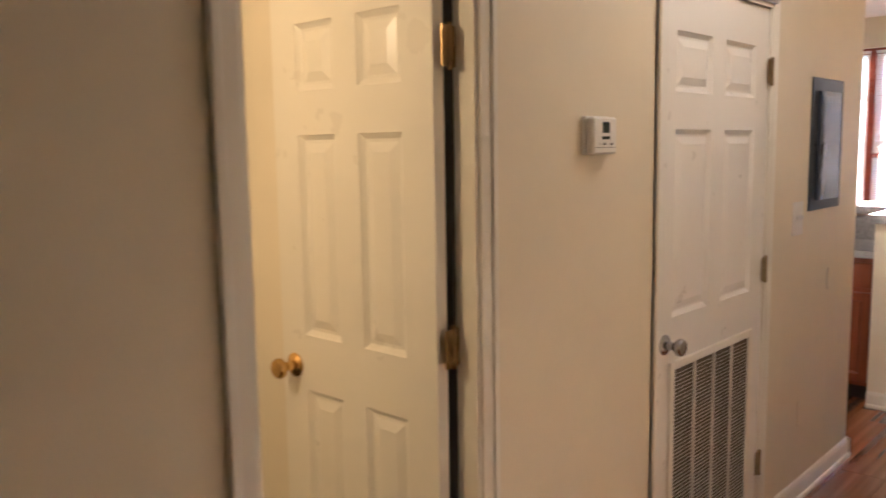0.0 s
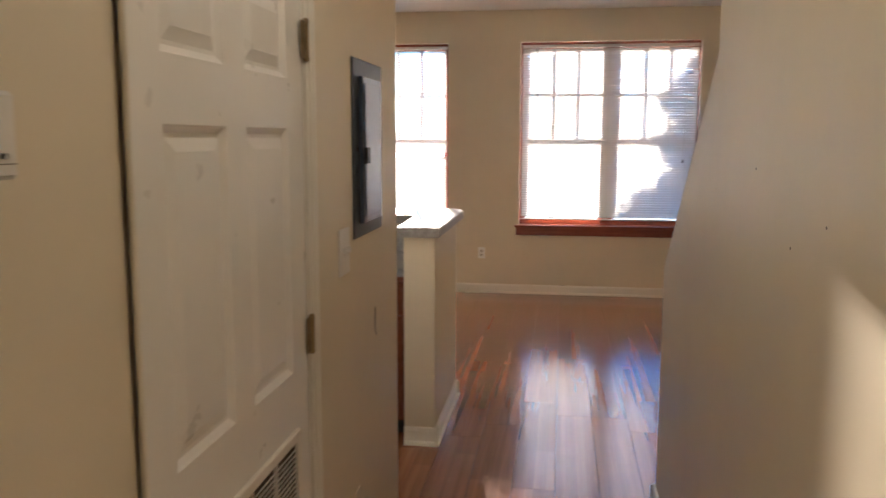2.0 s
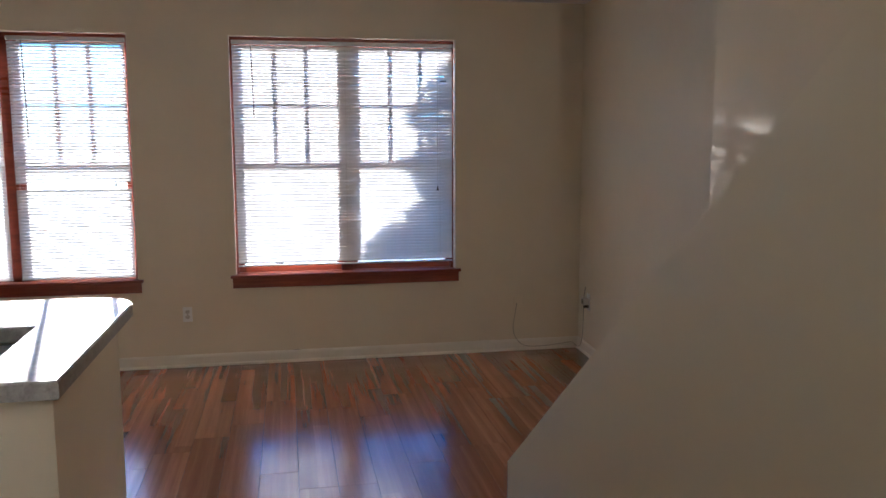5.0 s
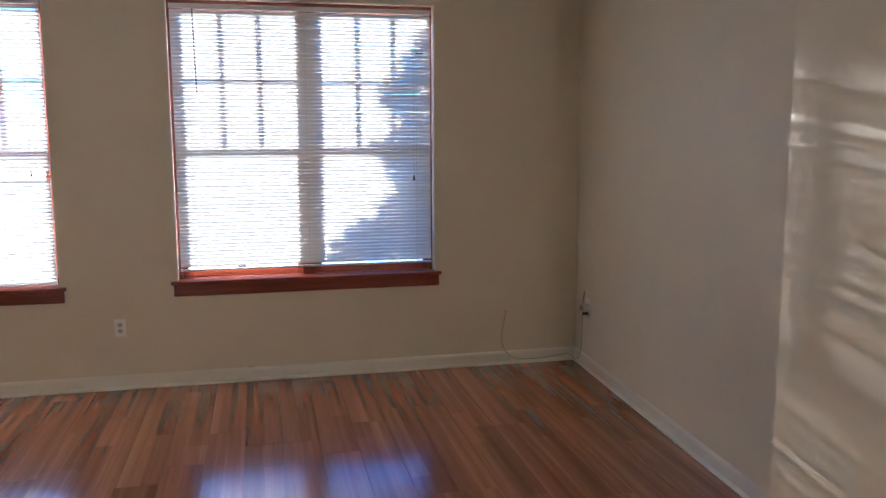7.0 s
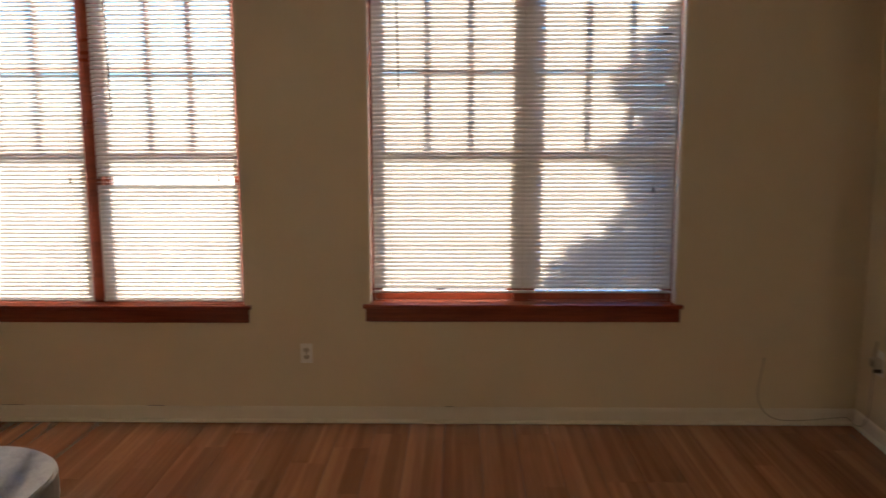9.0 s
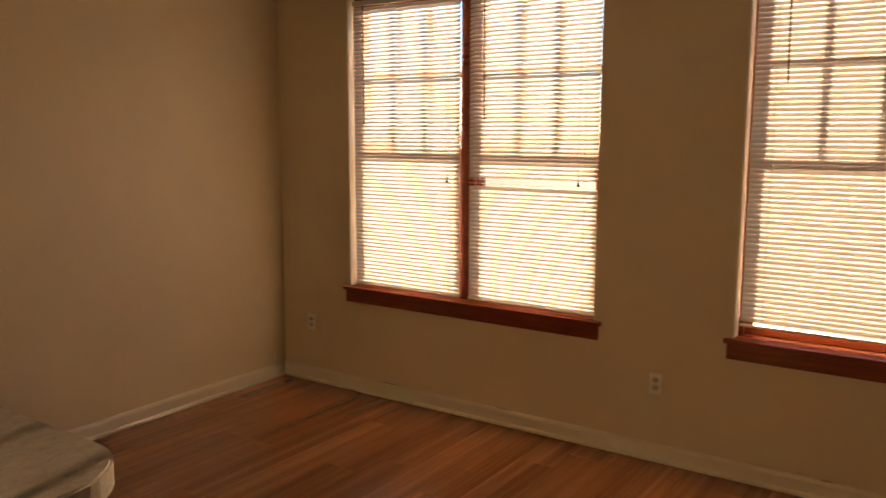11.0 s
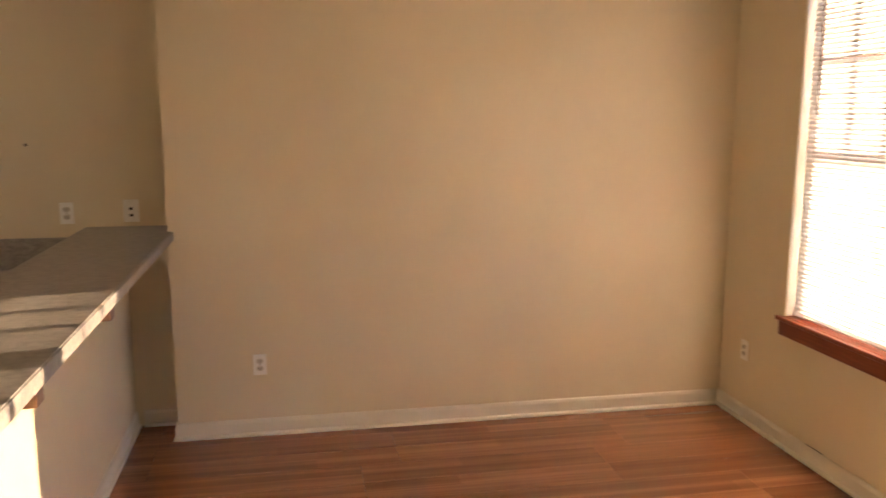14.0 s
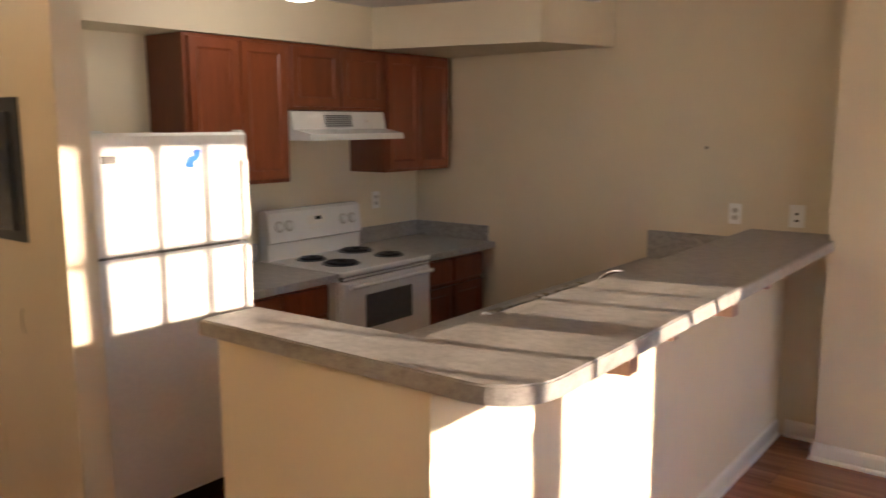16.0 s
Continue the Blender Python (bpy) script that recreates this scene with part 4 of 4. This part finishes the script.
for x in (-0.3, -0.225, 0.225, 0.3):
    on_guard("dial", x, 1.11, turned(bmesh.new(), [(0.034, 0.0), (0.034, 0.0015), (0.026, 0.002), (0.01, 0.002)], pose(0, 0, 0, 90, 0, 0), 20), DIAL, "grey printed dial ring")
    on_guard("control_knob", x, 1.11, turned(bmesh.new(), [(0.024, 0), (0.022, 0.012), (0.014, 0.022), (0.008, 0.024)], pose(0, 0, 0, 90, 0, 0), 16), ENAMEL, "white control knob")
for i in range(5):
    on_guard("control_button", -0.05 + i * 0.022, 1.08, boxes((-0.007, 0.007, -0.005, 0.001, -0.004, 0.004), bevel=0.001), PLASTIC)

def burner(x, y, r):
    b = part("burner", turned(bmesh.new(), [(r + 0.014, 0.0), (r + 0.016, 0.004), (r + 0.01, 0.005), (r, 0.001), (0.02, -0.004)], pose(x, y, 0.9155)), BLACK, rg, "dark drip bowl", True)
    n = 4 if r < 0.09 else 5
    pts = []
    for i in range(n * 14 + 1):
        a = i / 14 * 2 * math.pi
        rr = 0.02 + (r - 0.024) * i / (n * 14)
        pts.append((x + rr * math.cos(a), y + rr * math.sin(a), 0.9255))
    tube("coil", pts, 0.006, COIL, b)

burner(-0.17, -0.21, 0.075)
burner(0.22, -0.19, 0.095)
burner(-0.17, -0.45, 0.095)
burner(0.22, -0.47, 0.075)
part("control_vent", boxes((-w + 0.02, w - 0.02, -dp + 0.008, -dp + 0.05, 0.861, 0.8845)), BLACK, rg, "dark vent slot")
part("vent_lip", boxes((-w + 0.01, w - 0.01, -dp + 0.002, -dp + 0.008, 0.8695, 0.8755)), ENAMEL, rg)
for i in range(19):
    part("vent_rib", boxes((-w + 0.025 + i * 0.0385, -w + 0.04 + i * 0.0385, -dp + 0.003, -dp + 0.012, 0.8612, 0.8843)), ENAMEL, rg)
od = part("oven_door", boxes((-w + 0.004, w - 0.004, -dp, -dp + 0.045, 0.23, 0.857), bevel=0.008), ENAMEL, rg)
part("oven_window", boxes((-0.2, 0.2, -dp - 0.003, -dp + 0.002, 0.575, 0.765), bevel=0.002), DARKGLASS, od, "dark glass oven window")
hb = rod(bmesh.new(), (-w + 0.03, -dp - 0.035, 0.83), (w - 0.03, -dp - 0.035, 0.83), 0.013)
rod(hb, (-w + 0.06, -dp, 0.83), (-w + 0.06, -dp - 0.035, 0.83), 0.011)
rod(hb, (w - 0.06, -dp, 0.83), (w - 0.06, -dp - 0.035, 0.83), 0.011)
part("handle", hb, ENAMEL, od, "white bar handle", True)
part("storage_drawer", boxes((-w + 0.004, w - 0.004, -dp + 0.003, -dp + 0.045, 0.05, 0.222), bevel=0.008), ENAMEL, rg)

# range hood
hd_ = thing("range_hood", "white metal range hood under the short cabinet", "range hood", (-2.926, YB, 1.61), 180)
part("shell", prism(bmesh.new(), [(-0.001, 0.16), (-0.31, 0.16), (-0.33, 0.06), (-0.47, 0.035), (-0.475, 0.0), (-0.001, 0.0)], -0.378, 0.378, "x"), ENAMEL, hd_)
for i in range(6):
    part("vent_slot", boxes((-0.13, 0.08, -0.3335 + i * 0.0022, -0.318 + i * 0.0022, 0.075 + i * 0.0115, 0.081 + i * 0.0115)), BLACK, hd_)
part("switch", boxes((0.2, 0.23, -0.335, -0.318, 0.1, 0.112), bevel=0.002), PLASTIC, hd_)
part("lip_seam", boxes((-0.378, 0.378, -0.4765, -0.474, 0.012, 0.016)), PLASTIC, hd_)

# ceiling lights
def dome_light(x, y, z, r):
    d = thing("ceiling_light", "white glass dome light on the ceiling", "ceiling light", (x, y, z), 0, "ceiling lights")
    part("base", turned(bmesh.new(), [(r * 0.95, -0.03), (r, -0.02), (r, 0.0), (r * 0.5, 0.0)][::-1]), ENAMEL, d, "", True)
    part("dome", turned(bmesh.new(), [(r * math.cos(t) * 0.97, -0.03 - 0.122 * math.sin(t)) for t in [i * math.pi / 16 for i in range(8)]]), DOME, d, "glowing white glass", True)

dome_light(-2.05, 3.66, LOW, 0.16)
rl = thing("recessed_light", "small round recessed ceiling light", "ceiling light", (-0.84, 7.82, CEILING))
part("trim_ring", turned(bmesh.new(), [(0.09, 0.0), (0.09, -0.008), (0.07, -0.01), (0.065, -0.004)]), ENAMEL, rl, "", True)
part("bulb", turned(bmesh.new(), [(0.062, -0.0045), (0.055, -0.02), (0.03, -0.032), (0.01, -0.035)]), DOME, rl, "glowing frosted bulb", True)

# stairs behind the sloping wall
st = thing("staircase", "carpeted straight staircase rising behind the sloping wall", "stairs", kind="structure")
for i in range(13):
    y1 = 4.0 - i * 0.25
    part("step", boxes((0.2205, XS - 0.0005, y1 - 0.28, y1, i * 0.19 if i else 0.0, (i + 1) * 0.19), bevel=0.006), CARPET, st)

# ---- outdoors ----
setting("ground", boxes((-400, 400, YW + TW + 0.002, 600, -0.7, -0.5)), GROUND, "dark paved ground outside the windows", "ground")

def tree(x, y, h, seed):
    """A broad ragged young tree, added unseen to shade the wide blind: stems and several thousand leaves in overlapping
    boughs.
    """
    t = thing("tree", "unseen leafy young tree added outside to shade the wide blind", "tree", (x, y, -0.5))
    rnd = random.Random(seed)
    boughs = []
    # left outline follows the shadow edge wanted on the blind
    for z, left in ((0.3, -0.62), (0.7, -0.62), (1.1, -0.6), (1.42, -0.55), (1.6, -0.5), (1.72, -0.36), (1.84, -0.14), (1.94, 0.0), (2.1, -0.08), (2.24, -0.14), (2.42, 0.0), (2.62, -0.12), (2.8, 0.0), (2.96, 0.14)):
        cx = left
        while cx < 0.62:
            boughs.append((cx + 0.13, rnd.uniform(-0.14, 0.14), z + 0.72 + rnd.uniform(-0.03, 0.03)))
            cx += 0.17
    bm = rod(bmesh.new(), (0.2, 0, 0), (0.15, 0, h * 0.8), 0.06, 0.02, 8)
    for bx, by, bz in boughs[::3]:
        rod(bm, (0.18, 0, max(0.1, bz - 0.4)), (bx, by, bz), 0.016, 0.005, 5)
    part("trunk", bm, BARK, t)
    verts, faces = [], []
    for bx, by, bz in boughs:
        for i in range(95):
            d = Vector((rnd.gauss(0, 1), rnd.gauss(0, 1), rnd.gauss(0, 1))).normalized() * (rnd.random() ** 0.4)
            c = Vector((bx + d.x * 0.14, by + d.y * 0.13, bz + d.z * 0.13))
            u = Vector((rnd.gauss(0, 1), rnd.gauss(0, 1), rnd.gauss(0, 1))).normalized()
            v = u.orthogonal().normalized()
            s = rnd.uniform(0.03, 0.055)
            k = len(verts)
            verts += [c - u * s, c + v * s * 0.5, c + u * s, c - v * s * 0.5]
            faces.append((k, k + 1, k + 2, k + 3))
    me = bpy.data.meshes.new("crown")
    me.from_pydata(verts, [], faces)
    me.materials.append(LEAF)
    cr = new("crown", me)
    cr.parent = t

# set on the sun's path to the wide blind's right half
tree(-0.68, 14.7, 3.9, 3)

# ---- floor planks ----
floor = setting("floor", boxes((XK - 0.1, XR + 0.1, Y0 - 0.1, YW + 0.05, -0.1, -0.006), (-2.7, XK + 1.6, Y0 - 0.1, 1.0, -0.0055, -0.004)), BLACK, "glossy reddish brown laminate plank floor", "floor")
PW, PL = 0.196, 1.22
meshes = {}
def plank(x0, y0, y1):
    key = round(y1 - y0, 2)
    if key not in meshes:
        bmp = boxes((-PW / 2 + 0.0006, PW / 2 - 0.0006, -key / 2 + 0.0006, key / 2 - 0.0006, -0.006, 0.0), bevel=0.0007)
        mp = bpy.data.meshes.new("plank")
        bmp.to_mesh(mp)
        bmp.free()
        mp.materials.append(PLANK)
        meshes[key] = mp
    p = new("plank", meshes[key])
    p.parent = floor
    p.location = (x0 + PW / 2, (y0 + y1) / 2, 0)

rnd = random.Random(11)
x = XK - 0.05
while x < XR + 0.02:
    y = YW + 0.02 - rnd.choice([0.2, 0.4, 0.6, 0.8, 1.0, 1.22])
    stop = Y0 if XH - 0.25 < x < 0.2 else (YB if x < 0.2 else 3.5)
    plank(x, y, YW + 0.02)
    while y > stop:
        plank(x, max(y - PL, Y0 - 0.1), y)
        y -= PL
    x += PW
